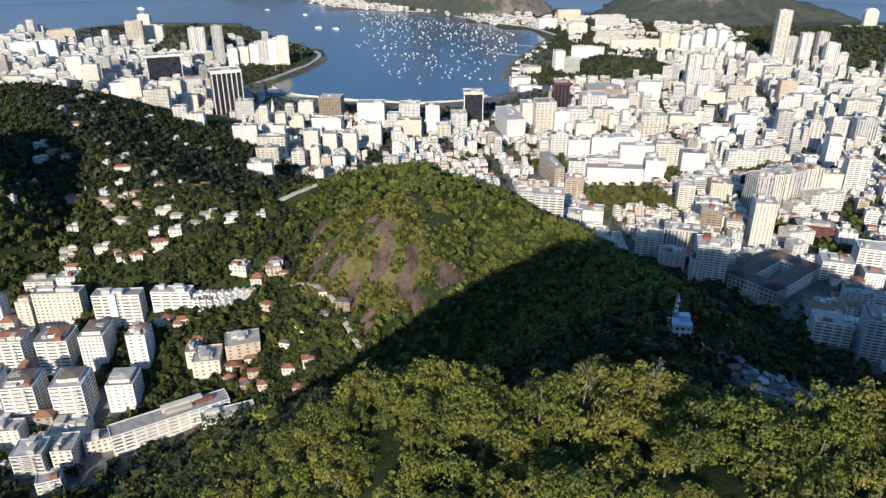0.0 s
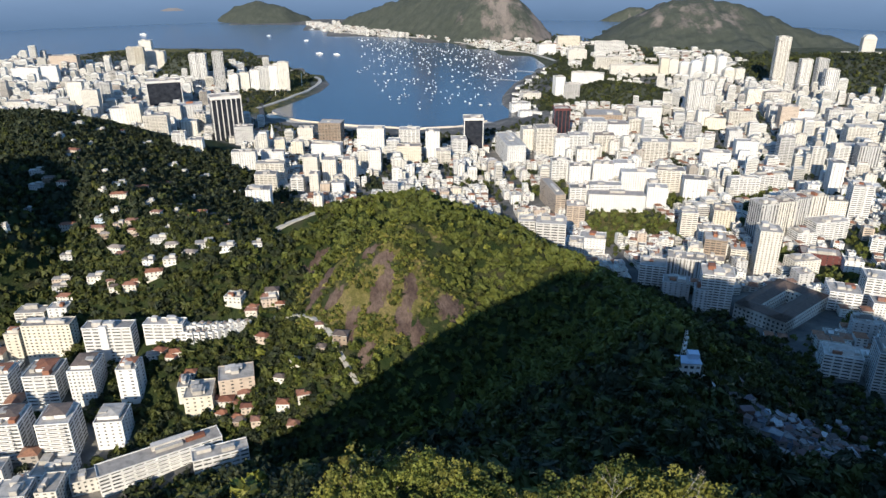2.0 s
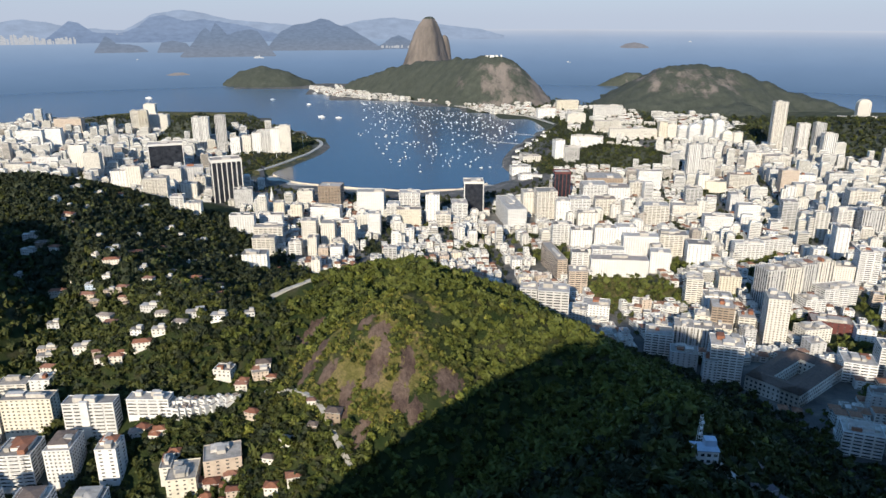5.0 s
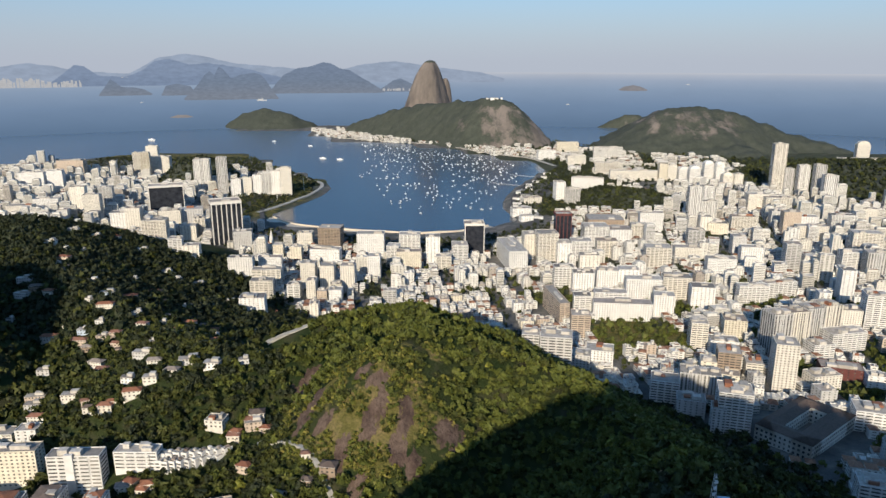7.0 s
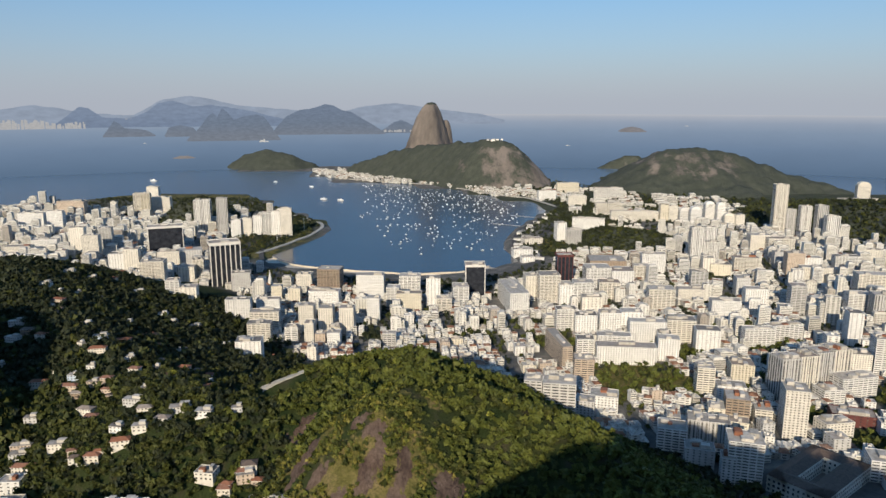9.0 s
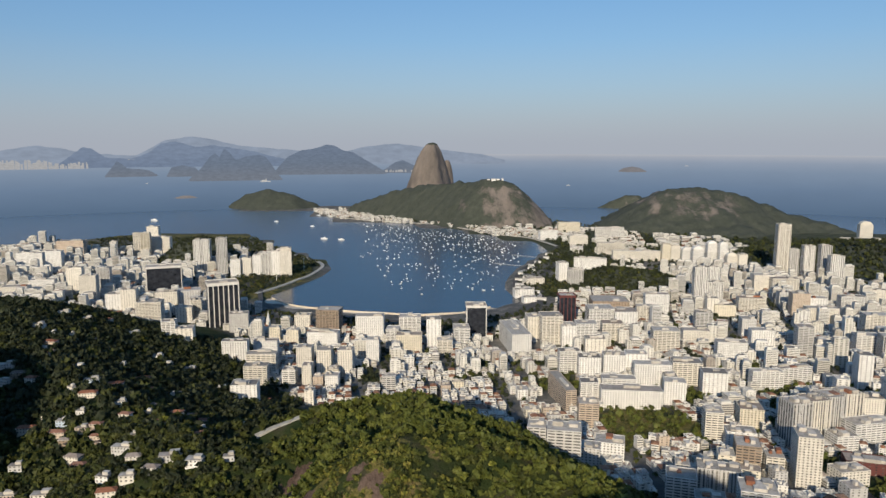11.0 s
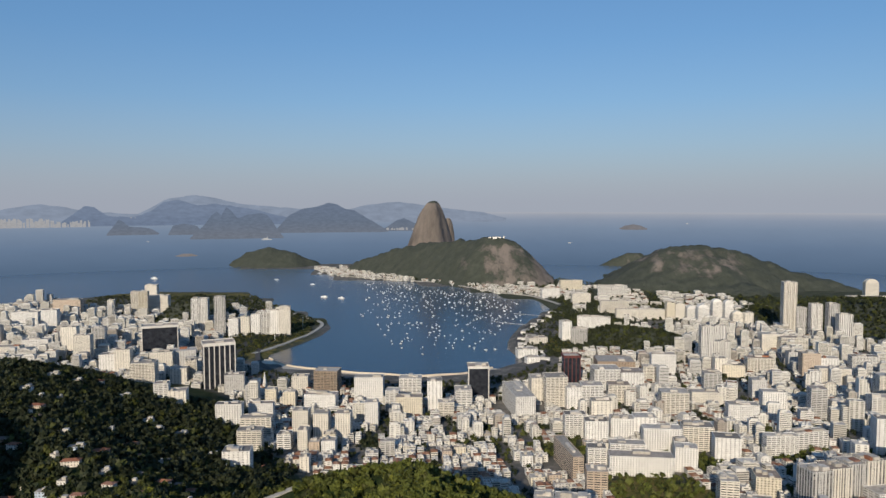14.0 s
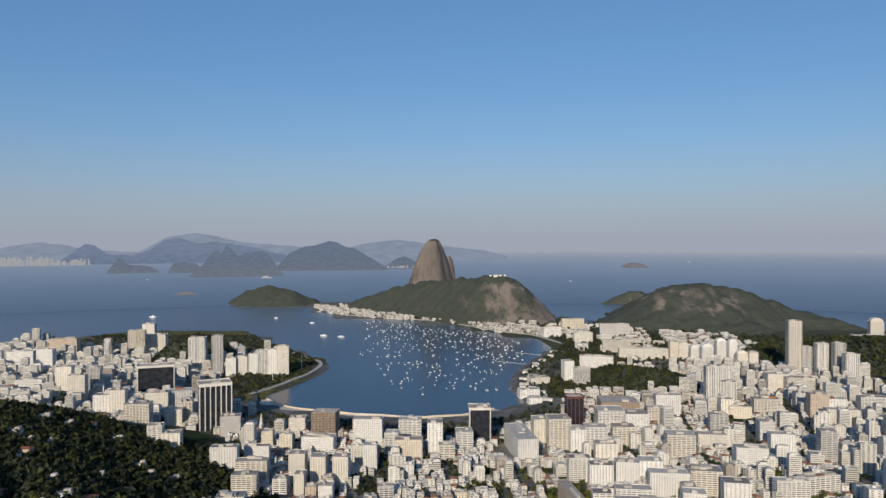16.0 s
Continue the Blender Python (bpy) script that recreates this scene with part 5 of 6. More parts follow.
HOUSES = [
    (-533, 997, 26, "red"),
    (-559, 1048, 16, "white"),
    (-503, 1179, 26, "white"),
    (-438, 1112, 21, "white"),
    (-416, 1088, 26, "white"),
    (-384, 1097, 26, "white"),
    (-398, 974, 26, "tile"),
    (-411, 865, 24, "blue"),
    (-461, 928, 21, "white"),
    (-519, 900, 23, "grey"),
    (-493, 883, 19, "tile"),
    (-546, 922, 26, "white"),
    (-389, 875, 24, "tile"),
    (-390, 815, 26, "tile"),
    (-349, 803, 15, "white"),
    (-332, 777, 17, "tile"),
    (-383, 785, 13, "white"),
    (-394, 770, 18, "blue"),
    (-435, 774, 26, "red"),
    (-390, 750, 26, "red"),
    (-353, 757, 17, "red"),
    (-365, 752, 17, "white"),
    (-345, 739, 14, "red"),
    (-298, 825, 20, "tile"),
    (-267, 816, 16, "tile"),
    (-287, 838, 14, "grey"),
    (-292, 684, 26, "white"),
    (-353, 711, 22, "grey"),
    (-340, 696, 19, "tile"),
    (-268, 654, 18, "grey"),
    (-229, 637, 26, "white"),
    (-202, 620, 20, "white"),
    (-175, 623, 13, "white"),
    (-238, 620, 17, "grey"),
    (-278, 620, 16, "white"),
    (-256, 615, 17, "white"),
    (-405, 705, 17, "white"),
    (-268, 604, 21, "tile"),
    (-284, 599, 12, "red"),
    (-394, 669, 26, "white"),
    (-389, 657, 24, "white"),
    (-341, 638, 24, "white"),
    (-370, 631, 26, "tile"),
    (-302, 596, 16, "grey"),
    (-288, 595, 17, "tile"),
    (-152, 561, 19, "white"),
    (-518, 838, 13, "white"),
    (-590, 1068, 25, "white"),
    (-583, 1190, 20, "white"),
    (-567, 1225, 21, "tile"),
    (-530, 886, 26, "white"),
    (-425, 790, 9, "white"),
    (-612, 1176, 24, "white"),
    (-443, 1007, 15, "white"),
    (-319, 800, 13, "white"),
    (-374, 735, 15, "grey"),
]
for x, y, w, kind in HOUSES:
    villa(x, y, w, min(0.62 * w, 12), (x * 7 + y * 3) % 31 - 15, kind)
r = np.random.default_rng(23)
made = 0
while made < 40:
    x, y = r.uniform(-720, -170), r.uniform(600, 1090)
    if wobble(np.array([x]), np.array([y]), 60, 77)[0] < 0.3 or hill_share(np.array([x]), np.array([y]))[0] < 0.5 or not free(x, y, 7) or x < -y * 0.75 + 60:
        continue
    villa(round(x), round(y), r.uniform(7, 12), r.uniform(6, 8), r.uniform(-30, 30), r.choice(["tile", "grey", "grey", "tile", "white", "grey", "red"]))
    made += 1



def hip_wing(x0, y0, x1, y1, width, h, t):
    """Walls and a gabled roof over one wing."""
    a = math.atan2(y1 - y0, x1 - x0)
    n = math.hypot(x1 - x0, y1 - y0)
    box = BOX * (n + width, width, h + 4) + (0, 0, -4)
    w2, n2 = width / 2 + 0.6, n / 2 + width / 2 + 0.6
    rv = [(-n2, -w2, h), (n2, -w2, h), (n2, w2, h), (-n2, w2, h), (-n2 + w2, 0, h + t), (n2 - w2, 0, h + t)]
    return a, box, rv, n


def college(x, y, turn, size, width, h):
    """The old four-winged building round a court."""
    z = level(x, y)
    root = new("college_building")
    root.matrix_world = Matrix.Translation((x, y, z)) @ Matrix.Rotation(radians(turn), 4, "Z")
    tagged(root, "cream four-winged college with dark tile roof round a courtyard", "building")
    TAKEN.append((x, y, max(size) * 0.72))
    CLEAR.append((x, y, max(size) * 0.7))
    a2, b2 = size[0] / 2, size[1] / 2
    for x0, y0, x1, y1 in ((-a2, -b2, a2, -b2), (a2, -b2, a2, b2), (a2, b2, -a2, b2), (-a2, b2, -a2, -b2)):
        ang, box, rv, n = hip_wing(x0, y0, x1, y1, width, h, 3.2)
        cx, cy = (x0 + x1) / 2, (y0 + y1) / 2
        part("wing_wall", simple("wing_wall", [(turned(box, ang, cx, cy, 0), ALL6[:4])], PAINT["cream"]), root)
        p = Pile()
        v = turned(rv, ang, cx, cy, 0)
        p.add(v, [(0, 1, 5, 4), (2, 3, 4, 5)])
        p.add(v, [(1, 2, 5), (3, 0, 4)])
        part("roof", p.mesh("roof", [DARKTILE]), root)
        row = storeys(n + width, width, 1, 4.6, 4.4, foot=0.6, share=0.2, tall=0.5)[0]
        rows_ = np.concatenate([turned(row, ang, cx, cy, k * 4.7) for k in range(3)])
        tagged(part("glazing", simple("glazing", [(rows_, quads(len(rows_) // 4))], GLASS), root), kind="stuff")
    part("court", simple("court", [(BOX * (size[0], size[1], 0.3), ALL6)], BROWNROOF), root)
    return root


DARKTILE = plain_surface("weathered roof tiles", [(0.0, (0.10, 0.075, 0.06)), (1.0, (0.17, 0.12, 0.095))], 0.4, soil=0.4, bumped=0.1)
college(364, 684, 39, (77, 36), 19, 17)


def long_slab():
    """The long low building bent along the foot of the hill."""
    for x0, y0, x1, y1, width, h in ((-236, 393, -165, 437, 15, 15), (-176, 409, -141, 424, 13, 14)):
        x, y = (x0 + x1) / 2, (y0 + y1) / 2
        n, a = math.hypot(x1 - x0, y1 - y0), math.degrees(math.atan2(y1 - y0, x1 - x0))
        apartment(x, y, n, width, h, a, "white", "bands")


long_slab()

# shed roofs on the steep lot below the hill shoulder
SHEET = plain_surface("corrugated sheet and bare block", [(0.0, (0.101, 0.079, 0.072)), (0.3, (0.245, 0.230, 0.223)), (0.5, (0.158, 0.079, 0.058)), (0.7, (0.108, 0.122, 0.151)), (0.8, (0.302, 0.302, 0.302)), (0.94, (0.475, 0.475, 0.468)), (1.0, (0.115, 0.187, 0.259))], 0.4, piece="island", soil=0.4)
SHACK = plain_surface("hillside house walls", [(0.0, (0.187, 0.094, 0.065)), (0.3, (0.274, 0.238, 0.202)), (0.55, (0.374, 0.360, 0.338)), (0.75, (0.173, 0.230, 0.317)), (0.9, (0.245, 0.122, 0.079)), (1.0, (0.317, 0.238, 0.115))], 0.3, piece="island", soil=0.4)
p = Pile()
r = np.random.default_rng(44)
for i in range(330):
    s = r.uniform(0, 1)
    x, y = 162 + 163 * s + r.normal(0, 12), 299 + 119 * s + r.normal(0, 19)
    if x < 152 or not free(x, y, 3):
        continue
    z = level(x, y)
    w, d, h = r.uniform(2.8, 6.4), r.uniform(2.8, 6.4), r.uniform(2.6, 9.5)
    box = BOX * (w, d, h + 6)
    box[:, 2] -= 6
    a = r.uniform(-0.75, 0.75) + 0.6
    p.add(turned(box, a, x, y, z), SIDES, 0)
    top = BOX[:4] * (w + 0.7, d + 0.7, 0) + (0, 0, h)
    top[:2, 2] -= r.uniform(0, 1.5)
    p.add(turned(top, a, x, y, z), [(0, 1, 2, 3)], 1)
    win = storeys(w, d, max(1, int(h / 3)), 2.9, 3.4, share=0.17, tall=0.35)
    for row in win:
        p.add(turned(row, a, x, y, z), quads(len(row) // 4), 2)
    if i % 7 == 0:
        CLEAR.append((x, y, 14))
tagged(new("hillside_houses", p.mesh("hillside_houses", [SHACK, SHEET, GLASS])), "crowded small block houses with sheet roofs on the slope", "houses", kind="stuff")

def wood_edge(y):
    """Where the woods of the shoulder end and the streets begin."""
    return np.interp(y, [430, 520, 585, 617, 650, 740, 760], [400, 372, 342, 330, 306, 288, 240])


def district(name, label, x0, x1, y0, y1, rz, tall, lots=(30, 34), bay=4.2, low=0.3, seed=1, keep=None, quay=95, single=0, looks=("grid", "bands", "plain")):
    """A stretch of city: blocks between streets, packed with slabs, towers and low houses."""
    r = np.random.default_rng(seed)
    p = Pile()
    c, s = math.cos(rz), math.sin(rz)
    mx, my = (x0 + x1) / 2, (y0 + y1) / 2
    half = max(x1 - x0, y1 - y0) * 0.75
    spots = []
    for i, u in enumerate(np.arange(-half, half, lots[0])):
        for j, v in enumerate(np.arange(-half, half, lots[1])):
            if (i % 5 == 4 and r.random() < 0.8) or (j % 4 == 3 and r.random() < 0.8):
                continue
            uu, vv = u + r.uniform(-3, 3), v + r.uniform(-3, 3)
            x, y = mx + uu * c - vv * s, my + uu * s + vv * c
            if x0 < x < x1 and y0 < y < y1 and not (keep and not keep(x, y)) and not in_park(x, y):
                spots.append((x, y))
    q = np.array(spots)
    ok = (shore(q[:, 0], q[:, 1]) > quay) & (hill_share(q[:, 0], q[:, 1]) < 0.25)
    zs = height(q[:, 0], q[:, 1])
    part_low = wobble(q[:, 0], q[:, 1], 70, seed + 50) * 0.35 + low
    for (x, y), good, z, lo in zip(spots, ok, zs, part_low):
        if not good:
            continue
        if not free(x, y, lots[0] * 0.36) or r.random() < lo:
            for du in (-0.27, 0.27):
                for dv in (-0.27, 0.27):
                    w, d = lots[0] * r.uniform(0.36, 0.5), lots[1] * r.uniform(0.36, 0.5)
                    X_, Y_ = x + lots[0] * (du * c - dv * s), y + lots[1] * (du * s + dv * c)
                    if free(X_, Y_, max(w, d) * 0.4):
                        add_block(p, X_, Y_, z, w, d, int(r.integers(1, 5)), rz + r.uniform(-0.05, 0.05), r, bay=bay, roof="tile" if r.random() < (0.36 if y < 1100 else 0.22) else "flat")
        else:
            w, d = lots[0] * r.uniform(0.5, 0.98), lots[1] * r.uniform(0.42, 0.8)
            if single > 0:
                single -= 1
                apartment(round(x), round(y), w, d, 3.1 * int(np.clip(r.normal(*tall), 3, 14)), math.degrees(rz) + r.uniform(-4, 4), r.choice(["white", "cream", "white", "yellow", "grey", "pink"]), r.choice(looks))
                continue
            add_block(p, x, y, z, w, d, int(np.clip(r.normal(*tall), 3, 18)), rz + r.uniform(-0.07, 0.07), r, bay=bay)
    return tagged(new(name, p.mesh(name, MATS)), label, "buildings", kind="stuff")


district("city_blocks", "packed white and cream apartment blocks near the bay", -420, 480, 1180, 1600, radians(5), (7, 2.6), lots=(22, 27), low=0.62, seed=2, quay=165)
district("city_blocks", "low white houses and small blocks with tiled roofs", -330, 480, 740, 1180, radians(6), (5, 1.8), lots=(22, 26), low=0.72, seed=12, single=40)
district("city_blocks", "dense pale apartment blocks on the flat behind the bay", 480, 1700, 1000, 2200, radians(-14), (8, 4.2), lots=(24, 29), low=0.42, seed=3, keep=lambda x, y: y < 1980 - (x - 1060) * 0.25 or x < 1040)
district("city_blocks", "blocks and villas at the foot of the hills", 250, 1400, 430, 1000, radians(-16), (6, 2.6), lots=(23, 26), low=0.5, seed=13, single=60, keep=lambda x, y: x > wood_edge(y) + 8)
district("city_blocks", "pale apartment blocks beside the bay", 240, 480, 1600, 1900, radians(-10), (6, 2), low=0.5, seed=5)
district("city_blocks", "apartment blocks of the neighbouring quarter", -2200, -420, 1180, 2850, radians(14), (8.5, 3.4), lots=(28, 31), bay=5, low=0.35, seed=4, keep=lambda x, y: y < 2560 - abs(x + 1500) * 0.1 or x < -1500)
district("city_blocks", "small blocks in the valley", -560, -120, 300, 620, radians(6), (5, 2), lots=(28, 30), low=0.6, seed=14, single=20, keep=lambda x, y: x < -270 or y > 445)
district("city_blocks", "low pale houses along the waterfront", -780, 420, 2850, 4150, radians(20), (3.5, 1.2), lots=(26, 26), bay=6, low=0.5, seed=6, quay=18, keep=lambda x, y: shore(np.array([x]), np.array([y]))[0] < 200)
district("city_blocks", "institute blocks between the two hills", 330, 1120, 2350, 3400, radians(-12), (4.5, 1.6), lots=(46, 50), bay=6, low=0.3, seed=8, keep=lambda x, y: y < 3420 - (x - 330) * 0.65)


# ---- streets, piers and boats ----
ASPHALT = plain_surface("asphalt", [(0.0, (0.055, 0.055, 0.055)), (1.0, (0.095, 0.09, 0.085))], 0.2, soil=0.3)
PAVING = plain_surface("pale paving", [(0.0, (0.36, 0.34, 0.30)), (1.0, (0.48, 0.46, 0.42))], 0.2, soil=0.3)


def ribbon(name, label, pts, width, mat, rise=1.3, thick=2.0, category="road", sloping=False):
    """A strip laid over the ground along a smooth line."""
    pts = np.array(pts, float)
    t = np.linspace(0, len(pts) - 1, len(pts) * 8)
    line = np.stack([np.interp(t, range(len(pts)), pts[:, k]) for k in (0, 1)], 1)
    for _ in range(6):
        line[1:-1] = (line[:-2] + 2 * line[1:-1] + line[2:]) / 4
    d = np.gradient(line, axis=0)
    d /= np.linalg.norm(d, axis=1, keepdims=True)
    nrm = np.stack([-d[:, 1], d[:, 0]], 1)
    cols = []
    for s_ in (-1, 1):
        e_ = line + nrm * width / 2 * s_
        cols.append(e_)
    z = np.maximum(np.maximum(height(cols[0][:, 0], cols[0][:, 1]), height(cols[1][:, 0], cols[1][:, 1])), 1.2) + rise
    n = len(line)
    za, zb = ([np.clip(height(c_[:, 0], c_[:, 1]), 0.2, 5.0) + rise for c_ in cols]) if sloping else (z, z)
    v = np.concatenate([np.column_stack([cols[0], za]), np.column_stack([cols[1], zb]), np.column_stack([cols[0], z - thick - 1]), np.column_stack([cols[1], z - thick - 1])])
    i = np.arange(n - 1)
    p = Pile()
    p.add(v, np.stack([i, i + 1, n + i + 1, n + i], 1)[:, ::-1])
    p.add(v, np.stack([i, i + 1, 2 * n + i + 1, 2 * n + i], 1))
    p.add(v, np.stack([n + i, n + i + 1, 3 * n + i + 1, 3 * n + i], 1)[:, ::-1])
    return tagged(new(name, p.mesh(name, [mat])), label, category, kind="structure")


ribbon("road", "wide asphalt avenue curving behind the beach", [(-620, 2350), (-540, 2080), (-540, 1900), (-500, 1760), (-410, 1600), (-240, 1550), (-60, 1515), (60, 1530), (170, 1640), (235, 1760), (250, 1900), (300, 2150), (420, 2500)], 22, ASPHALT)
ribbon("road", "second carriageway along the bay", [(-520, 2300), (-480, 2080), (-490, 1890), (-450, 1745), (-380, 1636), (-240, 1584), (-60, 1548), (60, 1562)], 12, ASPHALT)
SAND = plain_surface("beach sand", [(0.0, (0.50, 0.435, 0.345)), (1.0, (0.62, 0.55, 0.45))], 0.05, soil=0.15)
ribbon("beach", "curved strip of pale sand at the head of the bay", [(-466, 1790), (-425, 1735), (-378, 1692), (-239, 1634), (-61, 1592), (48, 1618), (130, 1690)], 66, SAND, rise=1.0, category="beach", sloping=True)
ribbon("pavement", "pale path round the point", [(-560, 2520), (-405, 2320), (-384, 2240), (-394, 2110), (-448, 1935), (-488, 1838)], 11, PAVING)
ribbon("road", "asphalt slip road by the marina", [(205, 1640), (230, 1720), (212, 1790), (190, 1950), (205, 2080), (262, 2260), (360, 2500), (425, 2690)], 13, ASPHALT)
ribbon("pavement", "stone quay along the waterfront", [(420, 2700), (350, 2950), (240, 3020), (-15, 3412), (-240, 3552), (-545, 3702), (-735, 4040)], 12, PAVING)
ribbon("road", "concrete road over the wooded saddle", [(-176, 704), (-166, 711), (-156, 717), (-146, 722), (-134, 730)], 6, PAVING, rise=0.9)
for x, y in ((-174, 702), (-166, 706), (-158, 711), (-149, 716), (-140, 722)):
    CLEAR.append((x, y, 7.5))
    CLEAR.append((x + 2, y - 10, 6))
ribbon("road", "narrow road at the foot of the rock", [(-60, 452), (-78, 476), (-92, 500), (-120, 528), (-145, 548)], 3.6, PAVING, rise=0.8)
ribbon("road", "paved path down the shoulder of the hill", [(146, 352), (152, 336), (158, 318), (164, 300)], 5, PAVING, rise=0.8)

PIER = plain_surface("pier boards", [(0.0, (0.40, 0.38, 0.35)), (1.0, (0.55, 0.53, 0.50))], 0.5, soil=0.3)
for k, (x0, y0, x1, y1) in enumerate(((159, 2352, 292, 2272), (233, 2526, 345, 2462), (160, 1932, 215, 1926), (165, 1960, 220, 1955), (168, 1990, 222, 1986))):
    a, n = math.atan2(y1 - y0, x1 - x0), math.hypot(x1 - x0, y1 - y0)
    pier = new("pier")
    pier.matrix_world = Matrix.Translation(((x0 + x1) / 2, (y0 + y1) / 2, 0)) @ Matrix.Rotation(a, 4, "Z")
    tagged(pier, "narrow pale boat pier standing in the bay", "pier", "piers of the marina")
    part("deck", simple("deck", [(BOX * (n, 4, 0.6) + (0, 0, 0.9), ALL6)], PIER), pier)
    for i in range(7):
        part("post", simple("post", [(BOX * (0.7, 0.7, 4) + ((i / 6 - 0.5) * n * 0.96, 0, -3), ALL6)], PIER), pier)

BOATWHITE = plain_surface("boat paint", [(0.0, (0.72, 0.72, 0.70)), (0.8, (0.82, 0.82, 0.80)), (1.0, (0.35, 0.42, 0.5))], 1.0, rough=0.4, piece="object", soil=0.1)
MAST, nt, b = material("spar alloy", 0.4, 0.5)
b.inputs["Base Color"].default_value = (0.7, 0.7, 0.68, 1)


def hull_mesh(n, w, h):
    """A pointed hull: ring of stations from stern to bow."""
    st = [(-0.5, 0.36, 0.0), (-0.3, 0.47, 0.0), (0.0, 0.5, 0.02), (0.25, 0.38, 0.08), (0.42, 0.17, 0.16), (0.5, 0.01, 0.22)]
    v = []
    for a_, b_, up in st:
        v += [(a_ * n, -b_ * w, h * (1 + up)), (a_ * n, -b_ * w * 0.55, -0.4), (a_ * n, b_ * w * 0.55, -0.4), (a_ * n, b_ * w, h * (1 + up))]
    f = []
    for i in range(len(st) - 1):
        o = i * 4
        f += [(o, o + 4, o + 5, o + 1), (o + 1, o + 5, o + 6, o + 2), (o + 2, o + 6, o + 7, o + 3), (o + 3, o + 7, o + 4, o)]
    f += [(0, 1, 2, 3)]
    p = Pile()
    p.add(v, f)
    return p.mesh("hull", [BOATWHITE])


BOATS = []
for n, w, sail in ((9, 3.2, True), (12, 4.0, True), (8, 3.0, False), (14, 4.6, False)):
    h = 1.3 + n * 0.04
    cab = np.array([(x_ * (0.8 if z_ else 1), y_ * (0.75 if z_ else 1), z_) for x_, y_, z_ in BOX]) * (n * 0.36, w * 0.62, 1.6) + (-n * 0.08, 0, h * 0.95)
    BOATS.append((hull_mesh(n, w, h), simple("cabin", [(cab, ALL6)], BOATWHITE), simple("mast", [(BOX * (0.2, 0.2, n * 1.05) + (n * 0.05, 0, h), ALL6)], MAST) if sail else None))
MOORING = np.array([(-273, 2201), (-71, 1846), (130, 1928), (250, 2400), (298, 2798), (159, 3023), (-250, 3426), (-420, 3500), (-330, 2865)], float)
r = np.random.default_rng(91)
placed = []
while len(placed) < 370:
    x, y = r.uniform(-430, 300), r.uniform(1850, 3500)
    if not inside(np.array([x]), np.array([y]), MOORING)[0] or shore(np.array([x]), np.array([y]))[0] > -35:
        continue
    if r.random() > 0.30 + 0.5 * (x + 300) / 600 + 0.25 * (y > 2500) or any(math.hypot(x - a_, y - b_) < 14 for a_, b_ in placed):
        continue
    placed.append((x, y))
    hull, cabin, mast = BOATS[r.choice(4, p=[0.4, 0.25, 0.22, 0.13])]
    boat = new("sailing_boat" if mast else "motor_boat")
    boat.matrix_world = Matrix.Translation((x, y, 0.1)) @ Matrix.Rotation(r.normal(2.4, 0.35), 4, "Z") @ Matrix.Scale(r.uniform(0.42, 0.8), 4)
    tagged(boat, "white sailing boat with bare mast at anchor" if mast else "white motor boat at anchor in the bay", "boat", "boats moored in the bay")
    body = part("hull", hull, boat)
    part("cabin", cabin, boat)
    if mast:
        part("mast", mast, body)
for x, y, k in ((-505, 2950, 2.2), (-430, 2920, 2.0), (-700, 3900, 2.0), (-860, 3600, 1.8), (-1500, 3650, 3.0), (-640, 3400, 1.6)):
    boat = new("motor_boat")
    boat.matrix_world = Matrix.Translation((x, y, 0.1)) @ Matrix.Rotation(2.8, 4, "Z") @ Matrix.Scale(k, 4)
    tagged(boat, "larger white boat out on open water", "boat")
    part("hull", BOATS[3][0], boat)
    part("cabin", BOATS[3][1], boat)


# ---- woods on the near hills ----
x, y = scatter(-330, 420, 60, 850, 6.3)
hs = hill_share(x, y)
fc = rock_face(x, y)
ok = (hs > 0.3) & (fc < 0.42) & (rng.random(len(x)) > meadow_at(x, y) * 0.75) & clear_of(x, y) & ~((np.hypot(x - 25, y - 40) < 135) & (y < 170))
x, y = x[ok], y[ok]
z = height(x, y)
# sunlit round of the hill: its light is put in as brighter leaf colour
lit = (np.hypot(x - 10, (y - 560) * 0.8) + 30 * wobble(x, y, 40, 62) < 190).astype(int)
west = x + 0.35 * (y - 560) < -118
size = np.where(meadow_at(x, y) > 0.3, rng.uniform(1.6, 3.4, len(x)), 3.1 + 3.3 * rng.random(len(x)) ** 1.4)
trees = np.stack([x, y, z, size], 1)
front = (y > 400) & (x < 235)
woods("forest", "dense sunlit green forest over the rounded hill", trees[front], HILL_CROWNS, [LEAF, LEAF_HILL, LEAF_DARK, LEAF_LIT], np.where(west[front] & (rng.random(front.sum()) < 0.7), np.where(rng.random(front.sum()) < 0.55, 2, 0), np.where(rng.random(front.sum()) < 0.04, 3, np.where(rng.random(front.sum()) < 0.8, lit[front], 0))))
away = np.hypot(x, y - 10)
# half the saddle trees take LEAF_DARK, which paints in deeper shade
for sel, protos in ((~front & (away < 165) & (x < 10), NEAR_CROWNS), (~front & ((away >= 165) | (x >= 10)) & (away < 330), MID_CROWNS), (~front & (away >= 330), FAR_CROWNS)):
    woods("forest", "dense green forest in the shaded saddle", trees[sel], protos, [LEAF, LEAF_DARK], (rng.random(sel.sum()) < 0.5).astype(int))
x, y = scatter(-1250, -200, 520, 1320, 8.7)
ok = (hill_share(x, y) > 0.3) & clear_of(x, y, 1) & ((x < -330) | (y > 850)) & (y > 520)
x, y = x[ok], y[ok]
